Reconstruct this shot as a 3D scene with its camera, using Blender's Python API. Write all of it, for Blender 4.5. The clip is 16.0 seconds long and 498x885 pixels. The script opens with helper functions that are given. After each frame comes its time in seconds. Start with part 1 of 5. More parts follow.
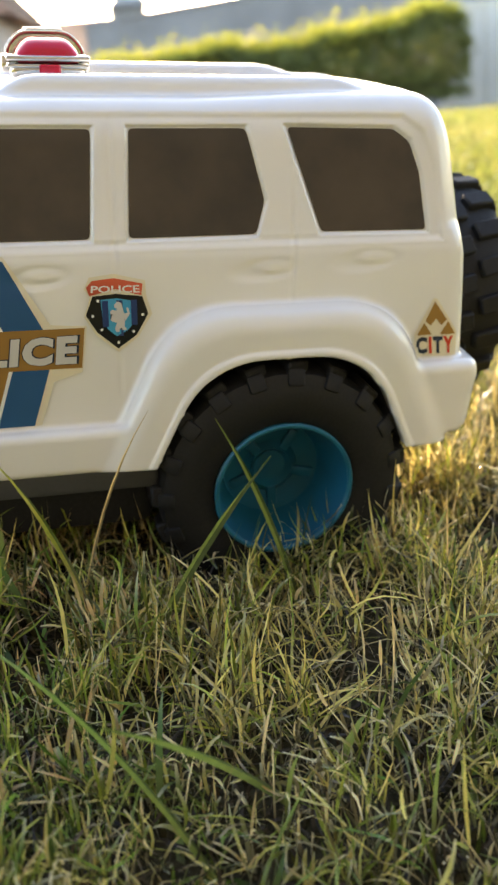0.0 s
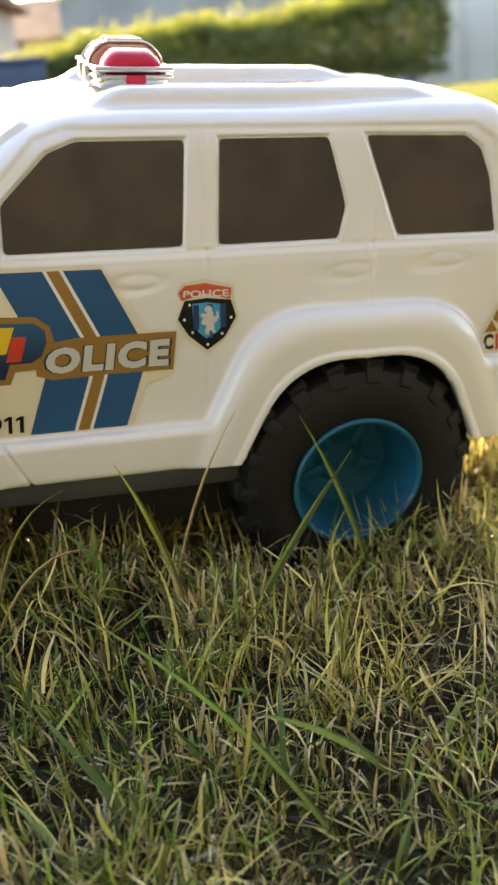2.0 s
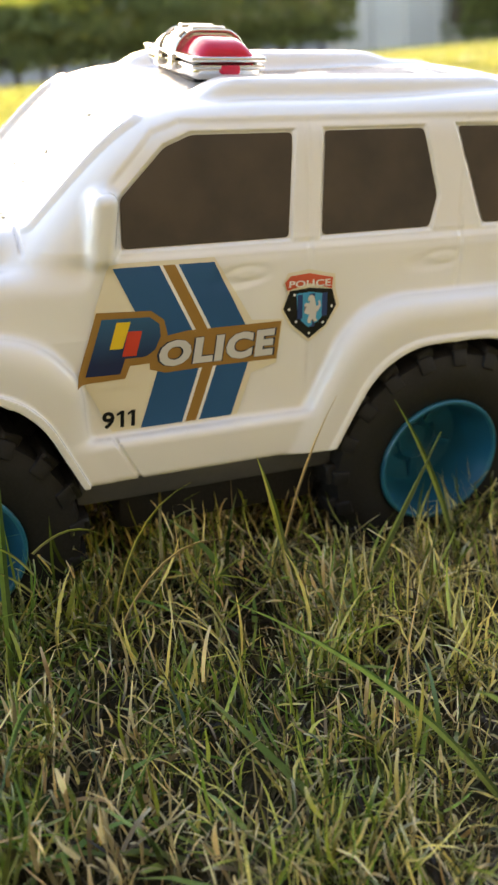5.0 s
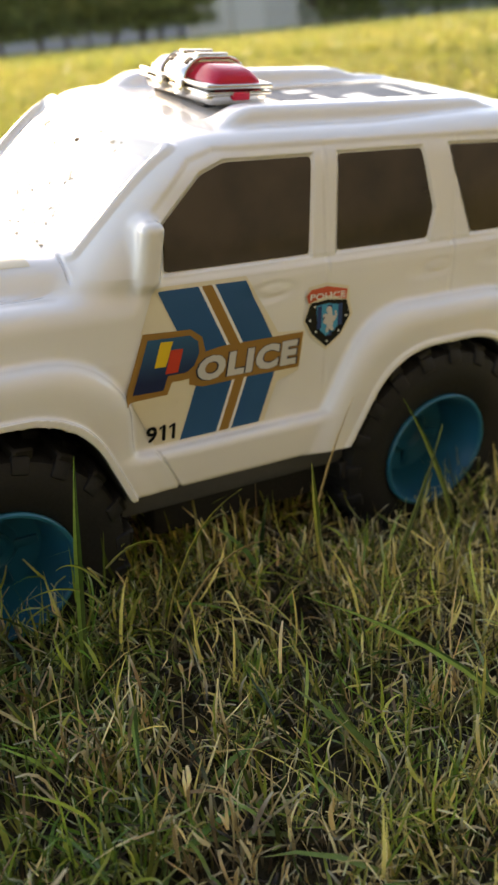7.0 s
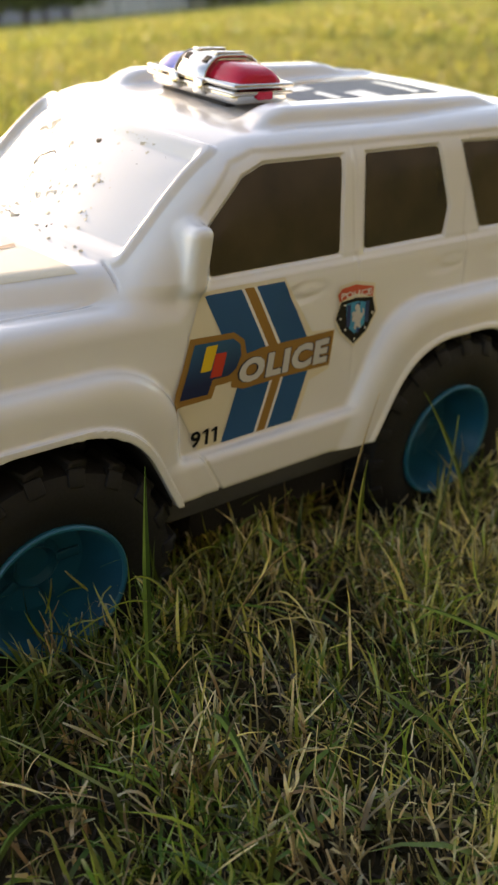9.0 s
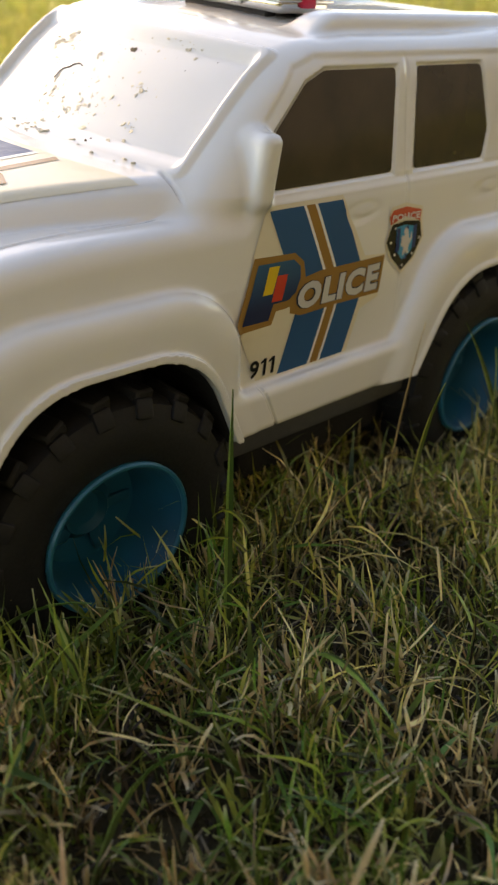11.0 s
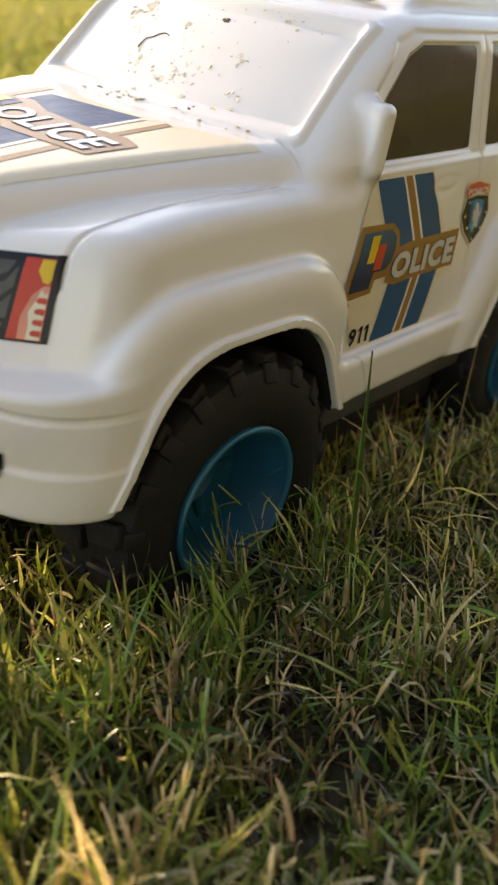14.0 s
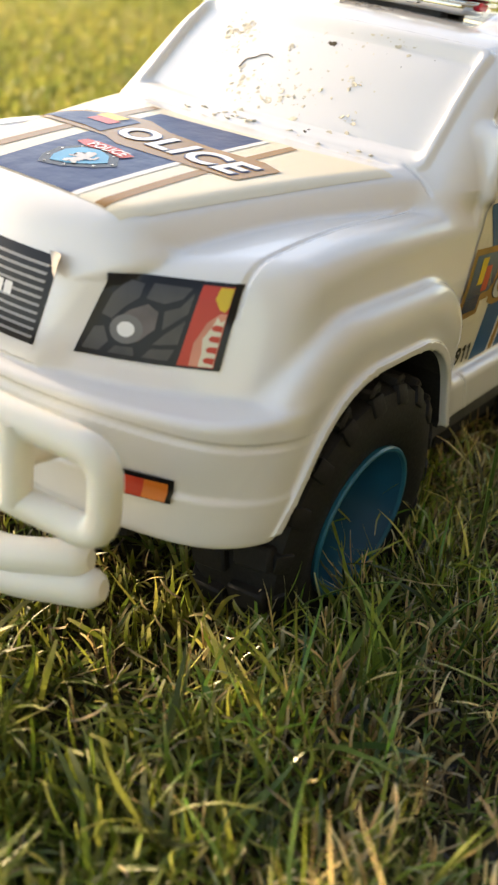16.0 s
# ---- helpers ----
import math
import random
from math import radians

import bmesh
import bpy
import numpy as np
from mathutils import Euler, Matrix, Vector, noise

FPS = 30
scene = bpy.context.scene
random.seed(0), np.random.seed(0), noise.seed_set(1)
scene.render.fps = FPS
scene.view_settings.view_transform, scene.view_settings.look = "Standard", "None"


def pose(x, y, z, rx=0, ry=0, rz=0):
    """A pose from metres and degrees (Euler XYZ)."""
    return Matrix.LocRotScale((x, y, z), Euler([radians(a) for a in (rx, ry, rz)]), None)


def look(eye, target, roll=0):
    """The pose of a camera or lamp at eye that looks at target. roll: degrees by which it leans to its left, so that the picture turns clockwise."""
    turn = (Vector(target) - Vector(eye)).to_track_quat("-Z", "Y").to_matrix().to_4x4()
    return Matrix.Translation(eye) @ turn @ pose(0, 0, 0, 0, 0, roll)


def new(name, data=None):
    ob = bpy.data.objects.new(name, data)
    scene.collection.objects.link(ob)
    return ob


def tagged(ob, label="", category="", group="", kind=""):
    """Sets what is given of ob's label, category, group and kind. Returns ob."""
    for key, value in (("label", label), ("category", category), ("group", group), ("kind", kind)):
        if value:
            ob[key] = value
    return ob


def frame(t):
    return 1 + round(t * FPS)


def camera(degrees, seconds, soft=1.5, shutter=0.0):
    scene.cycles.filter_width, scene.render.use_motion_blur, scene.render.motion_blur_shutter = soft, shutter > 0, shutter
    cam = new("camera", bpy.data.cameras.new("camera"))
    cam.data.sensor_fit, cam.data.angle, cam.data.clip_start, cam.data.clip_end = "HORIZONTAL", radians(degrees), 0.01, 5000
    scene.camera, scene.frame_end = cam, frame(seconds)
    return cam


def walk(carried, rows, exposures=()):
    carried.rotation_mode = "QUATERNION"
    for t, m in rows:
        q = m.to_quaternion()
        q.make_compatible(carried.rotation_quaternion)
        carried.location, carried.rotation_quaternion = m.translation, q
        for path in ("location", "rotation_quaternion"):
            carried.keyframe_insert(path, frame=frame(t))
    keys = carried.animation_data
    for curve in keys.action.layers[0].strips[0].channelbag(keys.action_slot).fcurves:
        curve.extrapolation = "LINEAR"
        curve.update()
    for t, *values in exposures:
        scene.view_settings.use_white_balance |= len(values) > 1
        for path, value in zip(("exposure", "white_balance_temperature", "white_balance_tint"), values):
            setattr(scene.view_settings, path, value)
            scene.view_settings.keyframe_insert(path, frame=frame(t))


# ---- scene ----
# The camera's frame is the toy car's own: x along the car (front at -x), y across it, z up from the lawn below it.
# The lawn under the car slopes, so TIP turns that frame into the level world.
cam = camera(31.0, 16.0, soft=2.3)
cam.data.dof.use_dof, cam.data.dof.focus_distance, cam.data.dof.aperture_fstop = True, 0.42, 13.0
UP = Vector((-0.085, 0.125, 1.0)).normalized()
TIP = UP.rotation_difference(Vector((0, 0, 1))).to_matrix().to_4x4()
ROWS = [
    (0.0, 0.0258, -0.5635, 0.3191, -15.19, -25.00, 1.55),
    (0.5, 0.0154, -0.5643, 0.3218, -15.20, -25.17, 1.52),
    (1.0, -0.0005, -0.5633, 0.3264, -15.57, -25.45, 1.43),
    (1.5, -0.0175, -0.5653, 0.3318, -16.22, -25.87, 1.41),
    (2.0, -0.0329, -0.5634, 0.3349, -16.67, -26.25, 1.33),
    (2.5, -0.0497, -0.5591, 0.3379, -17.75, -26.69, 1.53),
    (3.0, -0.0667, -0.5552, 0.3400, -18.73, -26.95, 1.53),
    (3.5, -0.0840, -0.5506, 0.3417, -19.71, -27.07, 1.58),
    (4.0, -0.1012, -0.5455, 0.3436, -20.83, -27.34, 1.76),
    (4.5, -0.1176, -0.5425, 0.3449, -21.78, -27.61, 2.02),
    (5.0, -0.1321, -0.5358, 0.3450, -22.84, -27.96, 2.24),
    (7.5, -0.2363, -0.5058, 0.3725, -33.85, -28.75, 3.23),
    (8.0, -0.2501, -0.4886, 0.3755, -35.67, -28.88, 3.69),
    (8.5, -0.2669, -0.4820, 0.3768, -37.25, -29.04, 3.82),
    (11.0, -0.3344, -0.4132, 0.3279, -45.83, -29.74, 5.35),
    (11.5, -0.3490, -0.4064, 0.3209, -47.01, -29.73, 5.90),
    (12.0, -0.3631, -0.3967, 0.3148, -47.85, -29.48, 6.12),
    (12.5, -0.3760, -0.3874, 0.3142, -48.80, -29.58, 6.21),
    (13.0, -0.3881, -0.3780, 0.3113, -50.04, -29.54, 6.76),
    (13.5, -0.4007, -0.3656, 0.3094, -51.46, -29.41, 7.26),
    (14.0, -0.4121, -0.3529, 0.3084, -52.58, -29.27, 7.68),
    (14.5, -0.4246, -0.3358, 0.3074, -53.87, -28.96, 7.89),
    (15.0, -0.4388, -0.3210, 0.3078, -55.05, -28.88, 8.39),
    (15.5, -0.4534, -0.3035, 0.3074, -55.88, -28.71, 8.72),
    (16.0, -0.4684, -0.2839, 0.3083, -56.85, -28.78, 9.19),
]
walk(cam, [(t, TIP @ pose(x, y, z, 90 + pitch, 0, yaw) @ pose(0, 0, 0, 0, 0, roll)) for t, x, y, z, yaw, pitch, roll in ROWS],
     exposures=[(0.0, 2.6, 7300, 17), (5.2, 2.7, 7700, 19), (7.3, 2.05, 8000, 19), (8.7, 1.84, 8000, 19), (11.0, 1.8, 8200, 19), (13.5, 1.85, 8300, 19), (16.0, 1.98, 8300, 16)])

# ---- light ----
SUN_AZ, SUN_EL = radians(-1.5), radians(10)   # from +y towards +x, in the car's frame
to_sun = (TIP.to_3x3() @ Vector((math.sin(SUN_AZ) * math.cos(SUN_EL), math.cos(SUN_AZ) * math.cos(SUN_EL), math.sin(SUN_EL)))).normalized()
world = bpy.data.worlds.new("sky")
scene.world = world
world.use_nodes = True
wn = world.node_tree.nodes
sky = wn.new("ShaderNodeTexSky")
sky.sky_type, sky.sun_disc = "NISHITA", False
sky.sun_elevation, sky.sun_rotation = math.asin(to_sun.z), math.atan2(to_sun.x, to_sun.y)
sky.air_density, sky.dust_density, sky.ozone_density = 1.0, 1.3, 1.0
world.node_tree.links.new(sky.outputs[0], wn["Background"].inputs[0])
wn["Background"].inputs[1].default_value = 0.15
sun = new("sun", bpy.data.lights.new("sun", "SUN"))
sun.data.energy, sun.data.angle, sun.data.color = 2.2, radians(0.6), (1.0, 0.84, 0.60)
sun.matrix_world = look(to_sun * 20, (0, 0, 0))

# ---- materials ----


def material(name):
    m = bpy.data.materials.new(name)
    m.use_nodes = True
    return m, m.node_tree.nodes, m.node_tree.links, m.node_tree.nodes["Principled BSDF"]


def plastic(name, colour, rough=0.4, wear=0.05, scale=60.0, bump=0.05, metal=0.0, spread=None, sss=0.0, coat=0.0, gloss_level=0.5):
    """A surface whose colour and gloss vary at two scales, with a fine relief."""
    m, n, l, b = material(name)
    co = n.new("ShaderNodeTexCoord")
    big, fine = n.new("ShaderNodeTexNoise"), n.new("ShaderNodeTexNoise")
    big.inputs["Scale"].default_value, fine.inputs["Scale"].default_value = scale * 0.25, scale * 6
    big.inputs["Detail"].default_value, fine.inputs["Detail"].default_value = 5, 3
    for t in (big, fine):
        l.new(co.outputs["Object"], t.inputs["Vector"])
    mix = n.new("ShaderNodeMix")
    mix.data_type = "RGBA"
    dark = spread or tuple(c * (1 - 2.2 * wear) for c in colour)
    mix.inputs[6].default_value, mix.inputs[7].default_value = (*dark, 1), (*colour, 1)
    ramp = n.new("ShaderNodeMapRange")
    ramp.inputs[1].default_value, ramp.inputs[2].default_value = 0.3, 0.62
    l.new(big.outputs[0], ramp.inputs[0])
    l.new(ramp.outputs[0], mix.inputs[0])
    l.new(mix.outputs[2], b.inputs["Base Color"])
    gloss = n.new("ShaderNodeMapRange")
    gloss.inputs[3].default_value, gloss.inputs[4].default_value = rough * 0.8, rough * 1.25
    l.new(fine.outputs[0], gloss.inputs[0])
    l.new(gloss.outputs[0], b.inputs["Roughness"])
    bp = n.new("ShaderNodeBump")
    bp.inputs["Strength"].default_value, bp.inputs["Distance"].default_value = bump, 0.0006
    l.new(fine.outputs[0], bp.inputs["Height"])
    l.new(bp.outputs[0], b.inputs["Normal"])
    b.inputs["Metallic"].default_value = metal
    b.inputs["Coat Weight"].default_value = coat
    b.inputs["Specular IOR Level"].default_value = gloss_level
    if sss:
        b.inputs["Subsurface Weight"].default_value = sss
        b.inputs["Subsurface Radius"].default_value = (0.006, 0.005, 0.004)
        b.inputs["Subsurface Scale"].default_value = 0.6
    return m


WHITE = plastic("white_plastic", (0.78, 0.775, 0.755), 0.22, 0.008, 40, 0.03, coat=0.7)
MILKY = plastic("milky_plastic", (0.80, 0.78, 0.68), 0.42, 0.02, 60, 0.04, sss=0.4)
RUBBER = plastic("black_rubber_plastic", (0.006, 0.006, 0.0065), 0.66, 0.15, 90, 0.15, gloss_level=0.42)
CHASSIS = plastic("grey_chassis_plastic", (0.055, 0.057, 0.06), 0.6, 0.12, 80, 0.1)
# near-black: painted shade in arches and beacon recesses, and the floor pan
SHADE_AND_PAN = plastic("black_for_shade_and_pan", (0.01, 0.01, 0.01), 0.8, 0.1, 80, 0.1)
BLUE_HUB = plastic("blue_hub_plastic", (0.003, 0.098, 0.190), 0.36, 0.10, 90, 0.08, spread=(0.008, 0.066, 0.112), gloss_level=0.25)
# lighter teal than the hub: the light on its rim is put into the colour
HUB_RIM = plastic("lit_hub_rim_plastic", (0.010, 0.13, 0.20), 0.34, 0.1, 160, 0.05, gloss_level=0.4)
# dark film; its lighter brown blotches are warm reflections put into the colour
GLASS_FILM = plastic("dark_window_film", (0.056, 0.040, 0.026), 0.10, 0.2, 70, 0.02, spread=(0.014, 0.012, 0.010), gloss_level=0.5)
CREAM = plastic("clear_film_yellowed", (0.74, 0.68, 0.52), 0.20, 0.03, 60, 0.02, gloss_level=0.25)
S_BLUE = plastic("sticker_blue", (0.030, 0.105, 0.23), 0.16, 0.06, 60, 0.02, gloss_level=0.12)
S_NAVY = plastic("sticker_navy", (0.022, 0.050, 0.15), 0.30, 0.06, 14, 0.9, gloss_level=0.2)
S_GOLD = plastic("sticker_gold", (0.33, 0.18, 0.05), 0.20, 0.06, 60, 0.02, gloss_level=0.25)
S_PALE = plastic("sticker_pale_grey", (0.56, 0.555, 0.53), 0.22, 0.03, 60, 0.02, gloss_level=0.25)
S_SLATE = plastic("sticker_slate", (0.030, 0.040, 0.062), 0.22, 0.05, 60, 0.02, gloss_level=0.25)
S_WHITE = plastic("sticker_white", (0.78, 0.77, 0.74), 0.20, 0.02, 60, 0.02, gloss_level=0.25)
S_BLACK = plastic("sticker_black", (0.012, 0.012, 0.014), 0.20, 0.05, 60, 0.02, gloss_level=0.25)
S_RED = plastic("sticker_red", (0.60, 0.06, 0.035), 0.20, 0.05, 60, 0.02, gloss_level=0.25)
S_BANNER = plastic("sticker_faded_red", (0.66, 0.12, 0.065), 0.20, 0.08, 90, 0.02, gloss_level=0.25)
S_YELLOW = plastic("sticker_yellow", (0.75, 0.52, 0.04), 0.20, 0.04, 60, 0.02, gloss_level=0.25)
S_CYAN = plastic("sticker_light_blue", (0.05, 0.33, 0.55), 0.20, 0.05, 60, 0.02, gloss_level=0.25)
ROOF_PRINT = plastic("sticker_slate_blue", (0.052, 0.068, 0.105), 0.35, 0.3, 30, 0.05, gloss_level=0.03)
LAMP_PRINT = plastic("printed_lamp_glass", (0.048, 0.040, 0.034), 0.3, 0.2, 400, 0.02)
LAMP_PALE = plastic("printed_lamp_reflector", (0.13, 0.10, 0.09), 0.3, 0.2, 300, 0.02)
S_PEACH = plastic("sticker_peach", (0.70, 0.26, 0.16), 0.3, 0.08, 300, 0.02)
S_ORANGE = plastic("sticker_orange", (0.75, 0.20, 0.03), 0.3, 0.05, 60, 0.02)
S_GREY = plastic("sticker_grey", (0.14, 0.13, 0.12), 0.3, 0.1, 120, 0.02)
S_SILVER = plastic("sticker_silver", (0.33, 0.32, 0.31), 0.28, 0.1, 120, 0.02)
CHROME = plastic("chrome_plating", (0.60, 0.59, 0.56), 0.07, 0.12, 80, 0.02, metal=1.0)
DIRT = plastic("dried_mud", (0.76, 0.71, 0.57), 0.9, 0.2, 400, 0.5)
DARK_DIRT = plastic("dark_dirt", (0.10, 0.08, 0.05), 0.9, 0.25, 400, 0.5)


def lens_plastic(name, colour):
    m, n, l, b = material(name)
    b.inputs["Base Color"].default_value = (*colour, 1)
    b.inputs["Roughness"].default_value = 0.12
    b.inputs["Transmission Weight"].default_value = 0.35
    b.inputs["IOR"].default_value = 1.45
    b.inputs["Subsurface Weight"].default_value = 0.0
    t = n.new("ShaderNodeTexNoise")
    t.inputs["Scale"].default_value = 220
    co = n.new("ShaderNodeTexCoord")
    l.new(co.outputs["Object"], t.inputs["Vector"])
    bp = n.new("ShaderNodeBump")
    bp.inputs["Strength"].default_value, bp.inputs["Distance"].default_value = 0.08, 0.0005
    l.new(t.outputs[0], bp.inputs["Height"])
    l.new(bp.outputs[0], b.inputs["Normal"])
    return m


RED_LENS = lens_plastic("red_lens", (0.85, 0.015, 0.06))
BLUE_LENS = lens_plastic("blue_lens", (0.02, 0.10, 0.75))

# ---- building helpers ----


def mesh_object(name, bm, mat, parent=None, smooth=True):
    me = bpy.data.meshes.new(name)
    bm.to_mesh(me)
    bm.free()
    me.materials.append(mat)
    if smooth:
        me.shade_smooth()
        me.set_sharp_from_angle(angle=radians(38))
    ob = new(name, me)
    if parent:
        ob.parent = parent
    return ob


def part(name, bm, mat, parent, label="", smooth=True):
    return tagged(mesh_object(name, bm, mat, parent, smooth), label)


def arrays_object(name, verts, faces, mat, parent=None, normals=None, smooth=True, along=None):
    """A mesh from arrays of vertices and of triangles or quads."""
    me = bpy.data.meshes.new(name)
    me.vertices.add(len(verts))
    me.vertices.foreach_set("co", np.ascontiguousarray(verts, np.float32).ravel())
    k = faces.shape[1]
    me.loops.add(faces.size)
    me.loops.foreach_set("vertex_index", np.ascontiguousarray(faces, np.int32).ravel())
    me.polygons.add(len(faces))
    me.polygons.foreach_set("loop_start", np.arange(0, faces.size, k, dtype=np.int32))
    me.update(calc_edges=True)
    if smooth:
        me.shade_smooth()
    if normals is not None:
        me.normals_split_custom_set_from_vertices(normals.tolist())
    if along is not None:
        me.attributes.new("along", "FLOAT", "POINT").data.foreach_set("value", np.ascontiguousarray(along, np.float32))
    me.materials.append(mat)
    ob = new(name, me)
    if parent:
        ob.parent = parent
    return ob


def lathe(profile, steps, axis="y", closed=False):
    """Turns (radius, along) pairs round an axis."""
    bm = bmesh.new()
    rings = []
    for r, h in profile:
        ring = []
        for k in range(steps):
            c, s = math.cos(2 * math.pi * k / steps), math.sin(2 * math.pi * k / steps)
            ring.append(bm.verts.new((r * c, h, r * s) if axis == "y" else (h, r * c, r * s) if axis == "x" else (r * c, r * s, h)))
        rings.append(ring)
    pairs = list(zip(rings, rings[1:])) + ([(rings[-1], rings[0])] if closed else [])
    for a, b in pairs:
        for k in range(steps):
            bm.faces.new((a[k], a[(k + 1) % steps], b[(k + 1) % steps], b[k]))
    if not closed:
        for ring in (rings[0], rings[-1]):
            bm.faces.new(ring)
    bmesh.ops.recalc_face_normals(bm, faces=bm.faces)
    return bm


def block(bm, size, m, bevel=0.0, segments=2):
    """A box with rounded edges, added to bm at the pose m."""
    made = bmesh.ops.create_cube(bm, size=1.0, matrix=m @ Matrix.Diagonal((*size, 1)))["verts"]
    if bevel:
        edges = list({e for v in made for e in v.link_edges})
        bmesh.ops.bevel(bm, geom=edges, offset=bevel, segments=segments, affect="EDGES", profile=0.5)


def tube(points, radius, sides=14, closed=False, flat=1.0, rounded=0.0):
    """A round bar along points."""
    bm = bmesh.new()
    pts = [Vector(p) for p in points]
    scales = [1.0] * len(pts)
    if rounded:
        for end, inner in ((0, 1), (-1, -2)):
            out = (pts[end] - pts[inner]).normalized() * radius * rounded
            for step, size in ((0.35, 0.92), (0.30, 0.75), (0.20, 0.50)):
                extra = pts[end] + out * step
                pts.insert(0, extra) if end == 0 else pts.append(extra)
                scales.insert(0, size) if end == 0 else scales.append(size)
    rings, count = [], len(pts)
    side = None
    for i, p in enumerate(pts):
        a = pts[(i - 1) % count] if closed or i else p
        b = pts[(i + 1) % count] if closed or i < count - 1 else p
        d = (b - a).normalized()
        if side is None:
            side = d.orthogonal().normalized()
        side = (side - d * side.dot(d)).normalized()
        up = d.cross(side)
        rings.append([bm.verts.new(p + radius * scales[i] * (math.cos(2 * math.pi * k / sides) * side + flat * math.sin(2 * math.pi * k / sides) * up)) for k in range(sides)])
    for a, b in list(zip(rings, rings[1:])) + ([(rings[-1], rings[0])] if closed else []):
        for k in range(sides):
            bm.faces.new((a[k], a[(k + 1) % sides], b[(k + 1) % sides], b[k]))
    if not closed:
        bm.faces.new(rings[0]), bm.faces.new(rings[-1])
    bmesh.ops.recalc_face_normals(bm, faces=bm.faces)
    return bm


def rounded_path(corners, radius, closed=False, steps=6):
    """The corner points of a path with arcs for corners."""
    pts, out, count = [Vector(c) for c in corners], [], len(corners)
    for i, p in enumerate(pts):
        if not closed and i in (0, count - 1):
            out.append(p)
            continue
        a, b = pts[i - 1], pts[(i + 1) % count]
        u, v = (a - p).normalized(), (b - p).normalized()
        r = min(radius, (a - p).length * 0.48, (b - p).length * 0.48)
        s, e = p + u * r, p + v * r
        out += [s * (1 - k / steps) ** 2 + p * 2 * (k / steps) * (1 - k / steps) + e * (k / steps) ** 2 for k in range(steps + 1)]
    return out


# ---- the car's moulded body, as a field that is negative inside ----


def smax(a, b, r):
    h = np.clip(0.5 + 0.5 * (a - b) / r, 0, 1)
    return b + (a - b) * h + r * h * (1 - h)


def smin(a, b, r):
    return -smax(-a, -b, r)


def soft(a, lo, hi):
    t = np.clip((a - lo) / (hi - lo), 0, 1)
    return t * t * (3 - 2 * t)


def polygon_field(x, z, pts, r=0.0):
    """Distance to a convex polygon, given anticlockwise, with rounded corners."""
    d = None
    for (x0, z0), (x1, z1) in zip(pts, pts[1:] + pts[:1]):
        ex, ez = x1 - x0, z1 - z0
        n = math.hypot(ex, ez)
        e = ((x - x0) * ez - (z - z0) * ex) / n
        d = e if d is None else smax(d, e, r) if r else np.maximum(d, e)
    return d


ARCHES = {"front": -0.1270, "rear": 0.1637}
WHEELS = {"front": (-0.1265, 0.0718), "rear": (0.1635, 0.0812)}
WINDOW_1 = [(-0.0255, 0.2205), (0.0635, 0.2205), (0.0670, 0.2712), (0.0130, 0.2712), (-0.0010, 0.2660), (-0.0250, 0.2430)]
WINDOW_2 = [(0.0830, 0.2205), (0.1488, 0.2207), (0.1535, 0.2370), (0.1443, 0.2715), (0.0855, 0.2715)]
WINDOW_3 = [(0.1842, 0.2210), (0.2437, 0.2205), (0.2390, 0.2500), (0.2330, 0.2650), (0.2240, 0.2712), (0.1660, 0.2720)]


def arch_field(x, z, centre):
    u = np.abs(x - centre) - 0.0038 * (x < centre) * (centre < 0)
    side = (u - 0.0725) * 0.905 + (z - 0.100) * 0.425
    return smax(side, z - 0.1590, 0.030)


